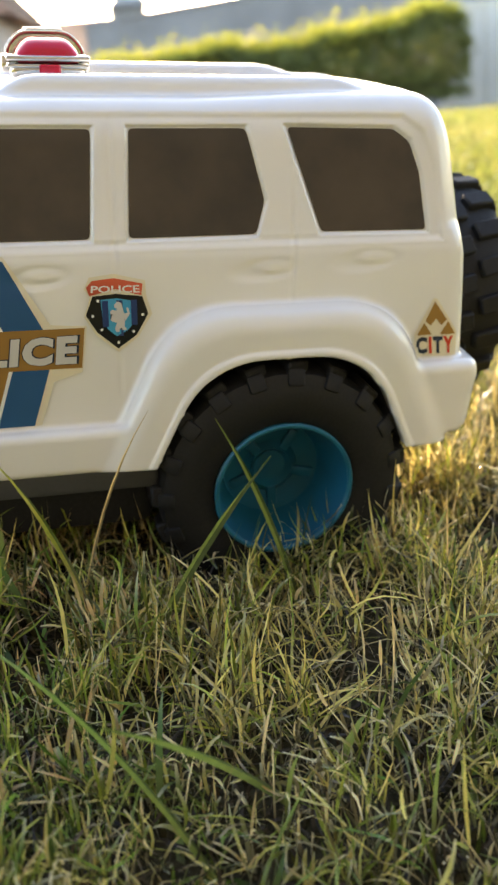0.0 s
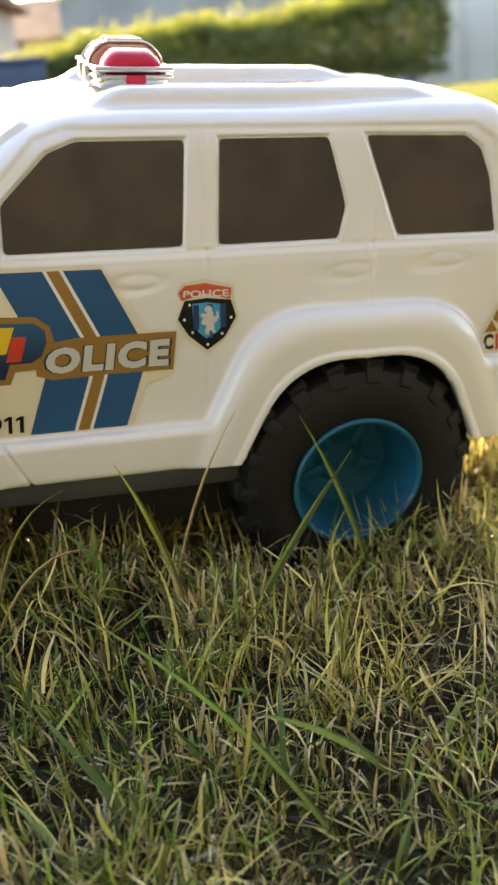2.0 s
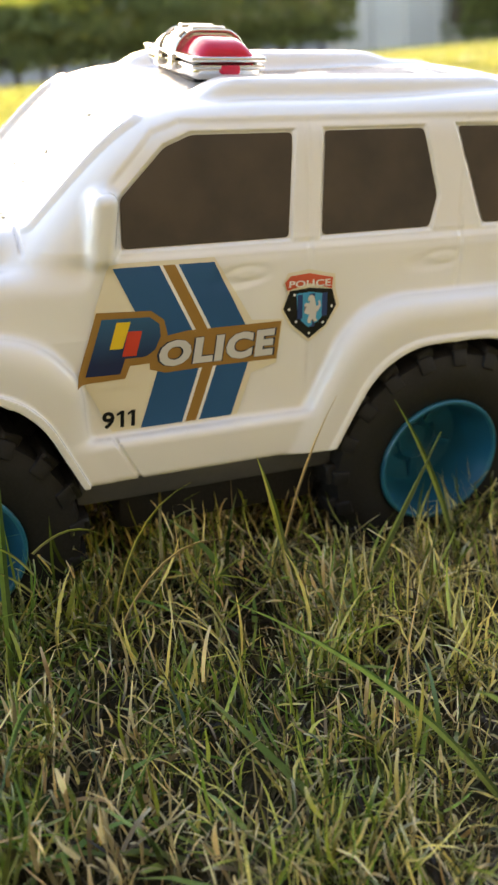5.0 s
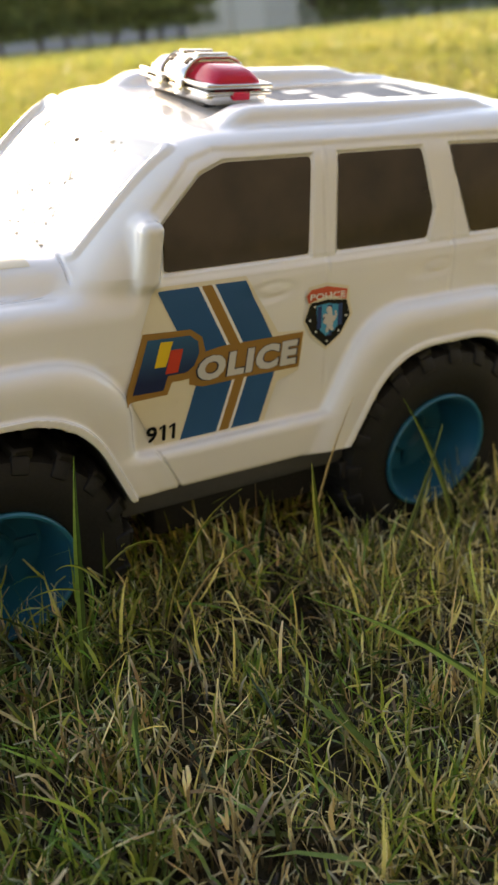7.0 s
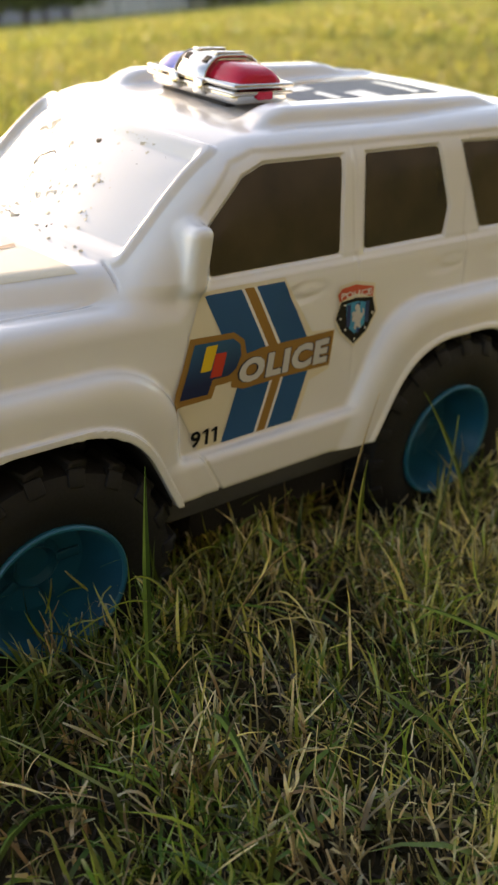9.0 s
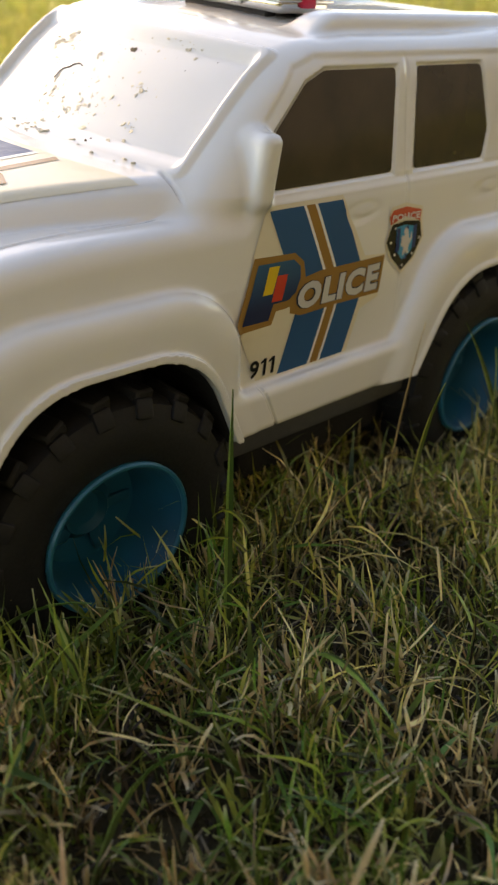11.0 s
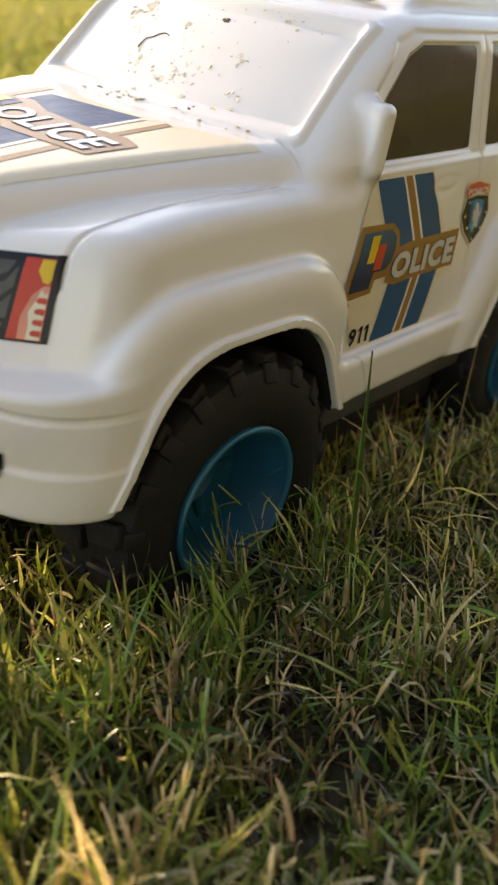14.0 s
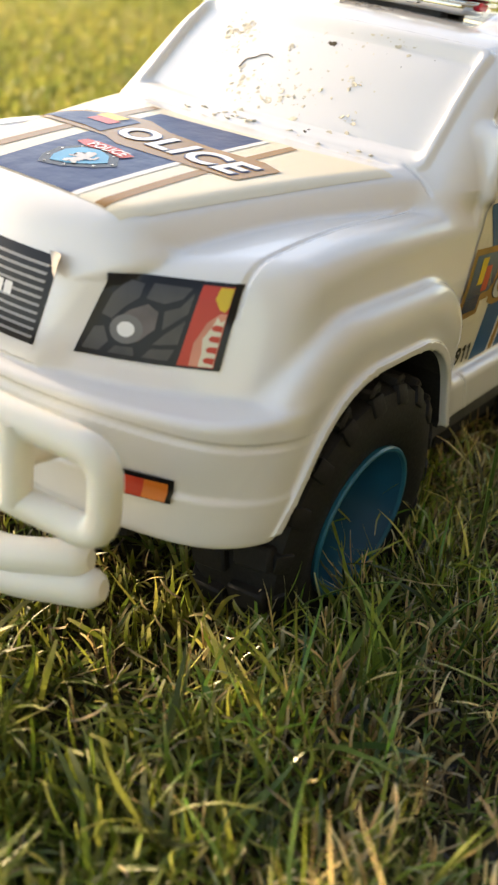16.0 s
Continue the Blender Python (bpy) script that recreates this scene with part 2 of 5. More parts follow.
def body_field(x, y, z):
    a = np.abs(y)
    # lower body
    flank = a - (0.1236 - 0.66 * np.clip(z - 0.12, 0, 1) ** 2)
    nose = (-0.2445 + 2.9 * a * a + 0.28 * (z - 0.16)) - x
    d = -0.085 - x
    shelf = 0.2115 + 0.0100 * soft(x, -0.048, -0.036) - 1.15 * np.clip(-0.125 - x, 0, 1) ** 2
    fender_top = z - shelf + 0.07 * np.clip(0.099 - a, 0, 1) * soft(-x, 0.08, 0.12)
    corner = smax(flank, nose, 0.018)
    lower = smax(smax(flank, fender_top, 0.012), nose, 0.011)
    groove = np.abs(a - 0.0990 - 0.02 * np.clip(x + 0.15, 0, 1))
    lower = lower + 0.0011 * soft(-groove, -0.0016, -0.0003) * (z > 0.185) * soft(-x, 0.058, 0.064)
    lower = smax(lower, x - (0.2735 - 0.05 * np.clip(z - 0.15, 0, 1)), 0.014)
    lower = np.maximum(lower, 0.104 - z)
    # bonnet
    width = np.minimum(0.0570 + 0.27 * (x + 0.22), 0.0965)
    top = 0.2268 - 0.055 * np.clip(d, 0, 1) - 0.28 * np.clip(d, 0, 1) ** 2
    snout = a - (0.0400 + 0.30 * (z - 0.160)) - 2.2 * np.clip(z - shelf + 0.010, 0, 1) - 2.2 * np.clip(x + 0.214, 0, 1)
    bonnet = smax(z - top, 0.90 * (a - width) + 0.44 * (z - top), 0.010)
    bonnet = smax(smax(bonnet, snout, 0.012), nose - 0.0035, 0.012)
    bonnet = np.maximum(np.maximum(bonnet, x + 0.02), np.maximum(0.153 - z, flank + 0.001))
    shell = smin(lower, bonnet, 0.003 + 0.008 * soft(-x, 0.205, 0.222))
    # cabin
    cabin_side = (a - (0.1160 - 0.190 * np.clip(z - 0.2205, 0, 1) - 0.12 * np.clip(0.2205 - z, 0, 1))) * 0.983
    screen = ((-0.0680 - 0.010 * (1 - (a / 0.0915) ** 2) + 1.02 * (z - 0.2267)) - x) * 0.70
    roof = z - (0.2880 - 0.35 * a * a + 0.0030 * soft(x, 0.11, 0.21) - 0.05 * np.clip(0.045 - x, 0, 1) - 0.0028 * soft(-a, -0.064, -0.056) * soft(x, 0.070, 0.085) * soft(-x, -0.25, -0.235))
    cabin = smax(cabin_side, roof, 0.018)
    cabin = smax(cabin, screen, 0.020)
    cabin = smax(cabin, x - (0.2700 - 0.16 * (z - 0.22)), 0.024)
    cabin = smax(cabin, 0.2170 - 0.0130 * soft(-x, 0.026, 0.040) - z, 0.001 + 0.006 * soft(-x, 0.030, 0.050))
    # the sunk windscreen with its raised border
    edge = smax(smax(a - (0.0905 - 0.08 * (z - 0.2267)), 0.7 * (x + 0.0150 + 0.010 * (1 - (a / 0.0915) ** 2)), 0.005), 0.2316 - z, 0.004)
    cabin = cabin + (0.0020 * soft(-edge, -0.0008, 0.0014) - 0.0022 * soft(-np.abs(edge - 0.0028), -0.0038, -0.0006)) * soft(-x, -0.010, 0.000)
    shell = smin(shell, cabin, 0.0045)
    # the joint between the bonnet's end and the pillar's foot
    shell = shell + 0.0011 * soft(-np.abs(x + 0.0725), -0.0016, -0.0003) * soft(a, 0.084, 0.092) * soft(-a, -0.106, -0.100) * (z > 0.200)
    # window openings, each sunk, within a wider soft hollow of the side
    hollow = 0.0
    for pts in (WINDOW_1, WINDOW_2, WINDOW_3):
        hollow = np.maximum(hollow, 0.0016 * soft(-polygon_field(x, z, pts), -0.0024, 0.0002))
    panel = polygon_field(x, z, [(-0.033, 0.2168), (0.2520, 0.2168), (0.2480, 0.2500), (0.2400, 0.2700), (0.2290, 0.2772), (0.008, 0.2772), (-0.006, 0.2725), (-0.033, 0.2455)])
    hollow = hollow + 0.0012 * soft(-panel, -0.0024, 0.0016)
    for sx in (0.0755, 0.1690):
        seam = np.abs(x - sx - 0.05 * (z - 0.22) * (sx > 0.1))
        hollow = hollow + 0.0005 * soft(-seam, -0.0026, 0.0) * soft(z, 0.135, 0.15) * soft(-z, -0.279, -0.27)
    for hx, hz in ((0.0350, 0.2030), (0.1530, 0.2030), (0.2090, 0.2060)):
        hollow = hollow + 0.0009 * soft(-np.sqrt(((x - hx - 0.8 * (z - hz)) / 0.015) ** 2 + ((z - hz) / 0.0050) ** 2), -1.5, -0.5)
        hollow = hollow - 0.0009 * soft(-np.sqrt(((x - hx - 0.004) / 0.009) ** 2 + ((z - hz - 0.0012) / 0.0030) ** 2), -1.5, -0.4)
    shell = shell + hollow * (a > 0.085)
    # wing mirror, moulded on
    mirror = np.stack(np.broadcast_arrays(np.abs(x + 0.0352 - 0.12 * (z - 0.231)) - 0.0015, np.abs(a - 0.1120) - 0.0045, np.abs(z - 0.2310) - 0.0120))
    mirror = np.sqrt((np.clip(mirror, 0, 1) ** 2).sum(0)) + np.minimum(mirror.max(0), 0) - 0.0050 + (y > 0)
    shell = smin(shell, mirror, 0.005)
    # roof rails
    rail = smax(np.abs(a - 0.0725) - 0.0125 + 0.25 * np.clip(z - 0.285, 0, 1), z - 0.2945, 0.006)
    rail = smax(rail, np.maximum(0.019 + 1.3 * (z - 0.282) - x, x - 0.2310 + 2.0 * (z - 0.282)) * 0.5, 0.006)
    rail = np.maximum(rail, 0.275 - z)
    shell = smin(shell, rail, 0.0035)
    # sill, rear bumper, front bumper
    sill = smax(smax(a - 0.1310, np.abs(z - 0.1115) - 0.0130, 0.0055), np.abs(x - 0.017) - 0.085, 0.004)
    shell = smin(shell, sill, 0.003)
    rear = smax(smax(smax(a - 0.1315, z - 0.1490, 0.007), np.maximum(0.1050 + 0.10 * np.clip(0.25 - x, 0, 1) - z, 0.205 - x), 0.004), x - (0.2855 - 0.9 * np.clip(a - 0.05, 0, 1) ** 2 + 0.1 * (z - 0.14)), 0.010)
    shell = smin(shell, rear, 0.0025)
    blade = (-0.2570 + 2.0 * a * a) - x
    front = smax(smax(blade, a - 0.1310, 0.030), z - 0.1515 - 0.14 * np.clip(x + 0.232, -0.030, 0.05), 0.004)
    front = np.maximum(smax(front, 0.0965 - z, 0.006), x + 0.165)
    front = front - 0.0016 * soft(-z, -0.1205, -0.1175)
    front = front + 0.0010 * soft(-np.abs(z - 0.1425), -0.0022, -0.0006)
    shell = smin(shell, front, 0.0025)
    # wheel arches
    for centre in ARCHES.values():
        f = arch_field(x, z, centre)
        band = 0.0268 - 0.0105 * soft(-z, -0.160, -0.120) * (x > centre) * (centre < 0)
        flare = smax(f - band, a - 0.1350 + 0.02 * np.clip(f, 0, 1), 0.0140)
        flare = smax(flare, 0.1000 - z, 0.002)
        flare = np.maximum(flare, 0.09 - a)
        if centre < 0:
            flare = smax(flare, smax(blade, a - 0.1335, 0.030) - 0.0012 * soft(z, 0.14, 0.16), 0.010)
        shell = smin(shell, flare, 0.0030)
        lip = smax(np.abs(f - 0.0018) - 0.0022, a - 0.1364, 0.002)
        lip = np.maximum(np.maximum(lip, 0.1010 - z), 0.11 - a)
        if centre < 0:
            lip = np.maximum(lip, smax(blade, a - 0.1350, 0.030))
        shell = smin(shell, lip, 0.0015)
        flash = 0.0009 * np.clip(np.sin(310 * x + 190 * z) * np.sin(170 * x - 230 * z + 1.0) + 0.5 * np.sin(1100 * x + 700 * z) - 0.45, 0, 1)
        shell = smax(shell, -np.maximum(f + flash * soft(a, 0.1325, 0.1345), 0.050 - a), 0.0010)
    # the seam between the front flare and the sill
    seam = np.abs(x + 0.0312 - 0.525 * (0.1148 - z))
    shell = shell + 0.0010 * soft(-seam, -0.0017, -0.0004) * (a > 0.115) * soft(-z, -0.1250, -0.1230)
    return shell


def gradient(field, p, e=2e-4):
    g = np.stack([field(*(p + e * np.eye(3)[k]).T) - field(*(p - e * np.eye(3)[k]).T) for k in range(3)], -1) / (2 * e)
    return g


def moulded(field, low, high, step):
    """Vertices, quads and normals of a field's zero surface (surface nets)."""
    xs, ys, zs = (np.arange(l, h + step, step) for l, h in zip(low, high))
    v = field(xs[:, None, None], ys[None, :, None], zs[None, None, :]).astype(np.float32)
    inside = v < 0
    corner = [inside[i:inside.shape[0] - 1 + i, j:inside.shape[1] - 1 + j, k:inside.shape[2] - 1 + k] for i in (0, 1) for j in (0, 1) for k in (0, 1)]
    count = sum(c.astype(np.int8) for c in corner)
    active = (count > 0) & (count < 8)
    cells = np.argwhere(active)
    index = np.full(active.shape, -1, np.int32)
    index[active] = np.arange(len(cells))
    total, weight = np.zeros((len(cells), 3)), np.zeros((len(cells), 1))
    ci, cj, ck = cells.T
    for axis in range(3):
        for p in (0, 1):
            for q in (0, 1):
                o = np.insert(np.array([p, q]), axis, 0)
                e = np.eye(3, dtype=int)[axis]
                a = v[ci + o[0], cj + o[1], ck + o[2]]
                b = v[ci + o[0] + e[0], cj + o[1] + e[1], ck + o[2] + e[2]]
                cross = (a < 0) != (b < 0)
                t = np.where(cross, a / np.where(a == b, 1, a - b), 0)
                total += np.where(cross[:, None], o + e * t[:, None], 0)
                weight[:, 0] += cross
    verts = np.array([xs[0], ys[0], zs[0]]) + step * (cells + total / np.maximum(weight, 1))
    quads = []
    for axis in range(3):
        e = np.eye(3, dtype=int)[axis]
        n = np.array(inside.shape)
        a = inside[:n[0] - e[0], :n[1] - e[1], :n[2] - e[2]]
        b = inside[e[0]:, e[1]:, e[2]:]
        at = np.argwhere(a != b)
        u, w = [k for k in range(3) if k != axis]
        ok = (at[:, u] > 0) & (at[:, w] > 0) & (at[:, u] < n[u] - 1) & (at[:, w] < n[w] - 1)
        at = at[ok]
        eu, ew = np.eye(3, dtype=int)[u], np.eye(3, dtype=int)[w]
        q = np.stack([index[tuple((at - s).T)] for s in (eu + ew, ew, 0 * eu, eu)], -1)
        flip = a[tuple(at.T)] != (axis == 1)
        q[~flip] = q[~flip][:, ::-1]
        quads.append(q)
    quads = np.concatenate(quads)
    for _ in range(2):
        g = gradient(field, verts)
        size = (g * g).sum(-1, keepdims=True)
        move = -field(*verts.T)[:, None] * g / np.maximum(size, 0.05)
        verts = verts + np.clip(move, -0.6 * step, 0.6 * step)
    g = gradient(field, verts, 4e-4)
    normals = g / np.maximum(np.linalg.norm(g, axis=1, keepdims=True), 1e-6)
    return verts, quads, normals


def on_side(x, z, lift=0.0):
    """The near flank's surface at x, z."""
    x, z = np.asarray(x, float), np.asarray(z, float)
    a = np.full(x.shape, 0.150)
    for _ in range(40):
        a = a - 0.8 * body_field(x, -a, z)
    return np.stack([x, -a - lift, z], -1)


def on_top(x, y, lift=0.0):
    x, y = np.asarray(x, float), np.asarray(y, float)
    z = np.full(x.shape, 0.31)
    for _ in range(50):
        z = z - 0.75 * body_field(x, y, z)
    return np.stack([x, y, z + lift], -1)


def on_nose(y, z, lift=0.0):
    y, z = np.asarray(y, float), np.asarray(z, float)
    x = np.full(y.shape, -0.30)
    for _ in range(50):
        x = x + 0.75 * body_field(x, y, z)
    return np.stack([x - lift, y, z], -1)


def refine(bm, longest):
    for _ in range(6):
        edges = [e for e in bm.edges if e.calc_length() > longest]
        if not edges:
            break
        bmesh.ops.subdivide_edges(bm, edges=edges, cuts=1)
        bmesh.ops.triangulate(bm, faces=bm.faces)


def draped(bm, surface, lift):
    """Lays a flat bm, drawn in the surface's two coordinates, onto it."""
    bm.verts.ensure_lookup_table()
    flat = np.array([v.co[:2] for v in bm.verts])
    for v, p in zip(bm.verts, surface(flat[:, 0], flat[:, 1], lift)):
        v.co = p
    bm.normal_update()
    return bm


def flat_shape(*outlines, longest=0.004):
    bm = bmesh.new()
    for pts in outlines:
        bm.faces.new([bm.verts.new((u, v, 0)) for u, v in pts])
    bmesh.ops.triangulate(bm, faces=bm.faces)
    refine(bm, longest)
    return bm


def lettering(text, box, bold=0.02, shear=0.0, longest=0.003, corners=None, spacing=1.0):
    """Text filled into a box (u0, v0, u1, v1), or into four corners (bottom left, bottom right, top right, top left)."""
    curve = bpy.data.curves.new("text", "FONT")
    curve.body, curve.offset, curve.shear, curve.resolution_u = text, bold, shear, 3
    curve.space_character = spacing
    ob = bpy.data.objects.new("text", curve)
    scene.collection.objects.link(ob)
    me = bpy.data.meshes.new_from_object(ob.evaluated_get(bpy.context.evaluated_depsgraph_get()))
    bpy.data.objects.remove(ob)
    bm = bmesh.new()
    bm.from_mesh(me)
    bpy.data.meshes.remove(me)
    lo = [min(v.co[k] for v in bm.verts) for k in (0, 1)]
    hi = [max(v.co[k] for v in bm.verts) for k in (0, 1)]
    c = corners or [(box[0], box[1]), (box[2], box[1]), (box[2], box[3]), (box[0], box[3])]
    for v in bm.verts:
        s, t = ((v.co[k] - lo[k]) / (hi[k] - lo[k]) for k in (0, 1))
        q = [(1 - s) * (1 - t), s * (1 - t), s * t, (1 - s) * t]
        v.co = (sum(w * p[0] for w, p in zip(q, c)), sum(w * p[1] for w, p in zip(q, c)), 0)
    bmesh.ops.triangulate(bm, faces=bm.faces)
    refine(bm, longest)
    return bm


# ---- the ground ----
N_UP = TIP.to_3x3() @ Vector((0, 0, 1))
LIFT = 0.17
TURF = 0.023   # the wheels have sunk this far into the turf


def ground_z(x, y):
    """The lawn: a bank that the car stands on, which runs out level."""
    plane = -(N_UP.x * x + N_UP.y * y) / N_UP.z
    return LIFT * np.tanh(plane / LIFT) + TURF


def ground_material():
    m, n, l, b = material("lawn_soil_and_thatch")
    co = n.new("ShaderNodeTexCoord")
    patch, grain = n.new("ShaderNodeTexNoise"), n.new("ShaderNodeTexNoise")
    patch.inputs["Scale"].default_value, grain.inputs["Scale"].default_value = 0.9, 55
    patch.inputs["Detail"].default_value, grain.inputs["Detail"].default_value = 8, 8
    for t in (patch, grain):
        l.new(co.outputs["Object"], t.inputs["Vector"])
    add = n.new("ShaderNodeMath")
    add.operation = "MULTIPLY_ADD"
    add.inputs[1].default_value = 0.55
    l.new(grain.outputs[0], add.inputs[0])
    l.new(patch.outputs[0], add.inputs[2])
    ramp = n.new("ShaderNodeValToRGB")
    e = ramp.color_ramp.elements
    e[0].position, e[0].color = 0.55, (0.012, 0.010, 0.006, 1)
    e[1].position, e[1].color = 0.95, (0.055, 0.045, 0.020, 1)
    mid = e.new(0.75)
    mid.color = (0.028, 0.024, 0.011, 1)
    l.new(add.outputs[0], ramp.inputs[0])
    l.new(ramp.outputs[0], b.inputs["Base Color"])
    b.inputs["Roughness"].default_value = 0.95
    bp = n.new("ShaderNodeBump")
    bp.inputs["Strength"].default_value, bp.inputs["Distance"].default_value = 0.8, 0.02
    l.new(grain.outputs[0], bp.inputs["Height"])
    l.new(bp.outputs[0], b.inputs["Normal"])
    return m


def make_ground():
    radii = [0.0] + [0.05 * 1.13 ** k for k in range(80)]
    seg = 96
    rr, th = np.meshgrid(radii[1:], np.arange(seg) * 2 * math.pi / seg, indexing="ij")
    x, y = rr * np.cos(th), rr * np.sin(th)
    z = ground_z(x, y) + 0.004 * np.sin(23 * x + 1.0) * np.cos(19 * y) * np.exp(-rr / 2)
    verts = np.concatenate([[[0, 0, 0]], np.stack([x, y, z], -1).reshape(-1, 3)])
    bm = bmesh.new()
    vs = [bm.verts.new(v) for v in verts]
    for k in range(seg):
        bm.faces.new((vs[0], vs[1 + k], vs[1 + (k + 1) % seg]))
    for r in range(len(radii) - 2):
        for k in range(seg):
            a, b = 1 + r * seg + k, 1 + r * seg + (k + 1) % seg
            bm.faces.new((vs[a], vs[a + seg], vs[b + seg], vs[b]))
    return tagged(mesh_object("ground", bm, ground_material()), "mown lawn ground of soil and dry thatch", "ground", kind="structure")


make_ground()

# ---- the toy car ----
car = new("toy_car")
car.matrix_world = TIP
tagged(car, "white plastic toy police car with blue hubs parked in the grass", "toy car")

v, q, nrm = moulded(body_field, (-0.268, -0.1428, 0.092), (0.290, 0.142, 0.302), 0.0012)
body = arrays_object("body", v, q, WHITE, car, nrm)
tagged(body, "glossy white blow-moulded plastic body")


def mirrored(bm):
    other = bm.copy()
    for w in other.verts:
        w.co.y = -w.co.y
    bmesh.ops.reverse_faces(other, faces=other.faces)
    return other


for pts in (WINDOW_1, WINDOW_2, WINDOW_3):
    pts = [p.to_tuple()[:2] for p in rounded_path([(x, z, 0) for x, z in pts], 0.0024, True, 3)]
    pane = draped(flat_shape(pts, longest=0.006), on_side, 0.0006)
    far = mirrored(pane)
    part("window", pane, GLASS_FILM, car, "dark brown window film with reflections put into its blotches")
    part("window", far, GLASS_FILM, car, "dark brown window film with reflections put into its blotches")


def sticker(name, shapes, mat, parent, surface=on_side, lift=0.0004, label="", longest=0.005):
    bm = shapes if isinstance(shapes, bmesh.types.BMesh) else flat_shape(*shapes, longest=longest)
    ob = part(name, draped(bm, surface, lift), mat, parent, label, smooth=False)
    ob.data.shade_smooth()
    return ob


def lerp(a, b, s):
    return (a[0] + (b[0] - a[0]) * s, a[1] + (b[1] - a[1]) * s)


def printed_fade(name, low, high, z0, z1):
    """A print that fades from one ink to another up the door."""
    m = plastic(name, high, 0.22, 0.05, 60, 0.02, gloss_level=0.25)
    n, l, b = m.node_tree.nodes, m.node_tree.links, m.node_tree.nodes["Principled BSDF"]
    co, place, fade, mix = n.new("ShaderNodeTexCoord"), n.new("ShaderNodeSeparateXYZ"), n.new("ShaderNodeMapRange"), n.new("ShaderNodeMix")
    mix.data_type = "RGBA"
    mix.inputs[6].default_value, mix.inputs[7].default_value = (*low, 1), (*high, 1)
    fade.inputs[1].default_value, fade.inputs[2].default_value = z0, z1
    l.new(co.outputs["Object"], place.inputs[0])
    l.new(place.outputs[2], fade.inputs[0])
    l.new(fade.outputs[0], mix.inputs[0])
    l.new(mix.outputs[2], b.inputs["Base Color"])
    return m


P_PRINT = printed_fade("sticker_fading_blue", (0.018, 0.026, 0.075), (0.028, 0.105, 0.20), 0.165, 0.188)
LION = [(0.35, 0.0), (0.5, 0.0), (0.5, 0.08), (0.45, 0.12), (0.5, 0.28), (0.6, 0.2), (0.62, 0.05), (0.8, 0.05), (0.8, 0.12), (0.72, 0.16), (0.74, 0.35), (0.70, 0.5), (0.85, 0.45), (0.97, 0.6), (0.9, 0.8), (0.82, 0.78), (0.86, 0.62), (0.72, 0.6), (0.68, 0.75), (0.62, 0.95), (0.45, 1.0), (0.3, 0.9), (0.32, 0.8), (0.42, 0.78), (0.40, 0.7), (0.22, 0.75), (0.12, 0.68), (0.14, 0.6), (0.38, 0.58), (0.2, 0.5), (0.12, 0.42), (0.2, 0.36), (0.42, 0.48), (0.40, 0.3), (0.30, 0.12)]

# door sticker
TOP, MID, LOW = [(-0.0319, 0.2127), (0.0207, 0.2121)], [(-0.0095, 0.1639), (0.0426, 0.1677)], [(-0.0213, 0.1272), (0.0297, 0.1272)]
film = sticker("door_sticker", [[(-0.0366, 0.1272), (-0.0494, 0.1545), (-0.0421, 0.1925), (-0.0339, 0.2148), (0.0209, 0.2144), (0.0413, 0.1801), (0.0591, 0.1786), (0.0558, 0.1549), (0.0410, 0.1504), (0.0334, 0.1272)]], CREAM, car, lift=0.0006, label="clear door sticker, yellowed, with striped police lettering")
for name, s0, s1, mat in (("blue_stripe", 0.0, 0.45, S_BLUE), ("white_line", 0.45, 0.485, S_WHITE), ("gold_stripe", 0.485, 0.605, S_GOLD), ("white_line", 0.605, 0.64, S_WHITE), ("blue_stripe", 0.64, 1.0, S_BLUE)):
    band = [[lerp(*LOW, s0), lerp(*LOW, s1), lerp(*MID, s1), lerp(*MID, s0)], [lerp(*MID, s0), lerp(*MID, s1), lerp(*TOP, s1), lerp(*TOP, s0)]]
    sticker(name, band, mat, film, lift=0.0008)
sticker("letter_border", [[(-0.0543, 0.1559), (-0.0415, 0.1918), (-0.0137, 0.1904), (-0.0070, 0.1852), (-0.0053, 0.1772), (-0.0089, 0.1687), (-0.0142, 0.1630), (-0.0259, 0.1629), (-0.0287, 0.1563)]], S_GOLD, film, lift=0.0010)
sticker("letter_border", [[(-0.0155, 0.1595), (-0.0153, 0.1704), (-0.0105, 0.1760), (0.0052, 0.1782), (0.0580, 0.1780), (0.0556, 0.1572), (0.0198, 0.1575), (-0.0073, 0.1568)]], S_GOLD, film, lift=0.0010)
sticker("initial_letter", [[(-0.0491, 0.1596), (-0.0390, 0.1883), (-0.0146, 0.1873), (-0.0096, 0.1833), (-0.0091, 0.1768), (-0.0123, 0.1700), (-0.0172, 0.1670), (-0.0282, 0.1671), (-0.0312, 0.1592)]], P_PRINT, film, lift=0.0012)
sticker("flag", [[(-0.0361, 0.1728), (-0.0317, 0.1862), (-0.0244, 0.1859), (-0.0294, 0.1726)]], S_YELLOW, film, lift=0.0014)
sticker("flag", [[(-0.0298, 0.1684), (-0.0261, 0.1811), (-0.0188, 0.1808), (-0.0225, 0.1682)]], S_RED, film, lift=0.0014)
sticker("letter_shadow", lettering("OLICE", None, bold=0.080, corners=[(-0.0129, 0.1598), (0.0540, 0.1593), (0.0557, 0.1749), (-0.0102, 0.1742)], spacing=1.14), S_SLATE, film, lift=0.0012)
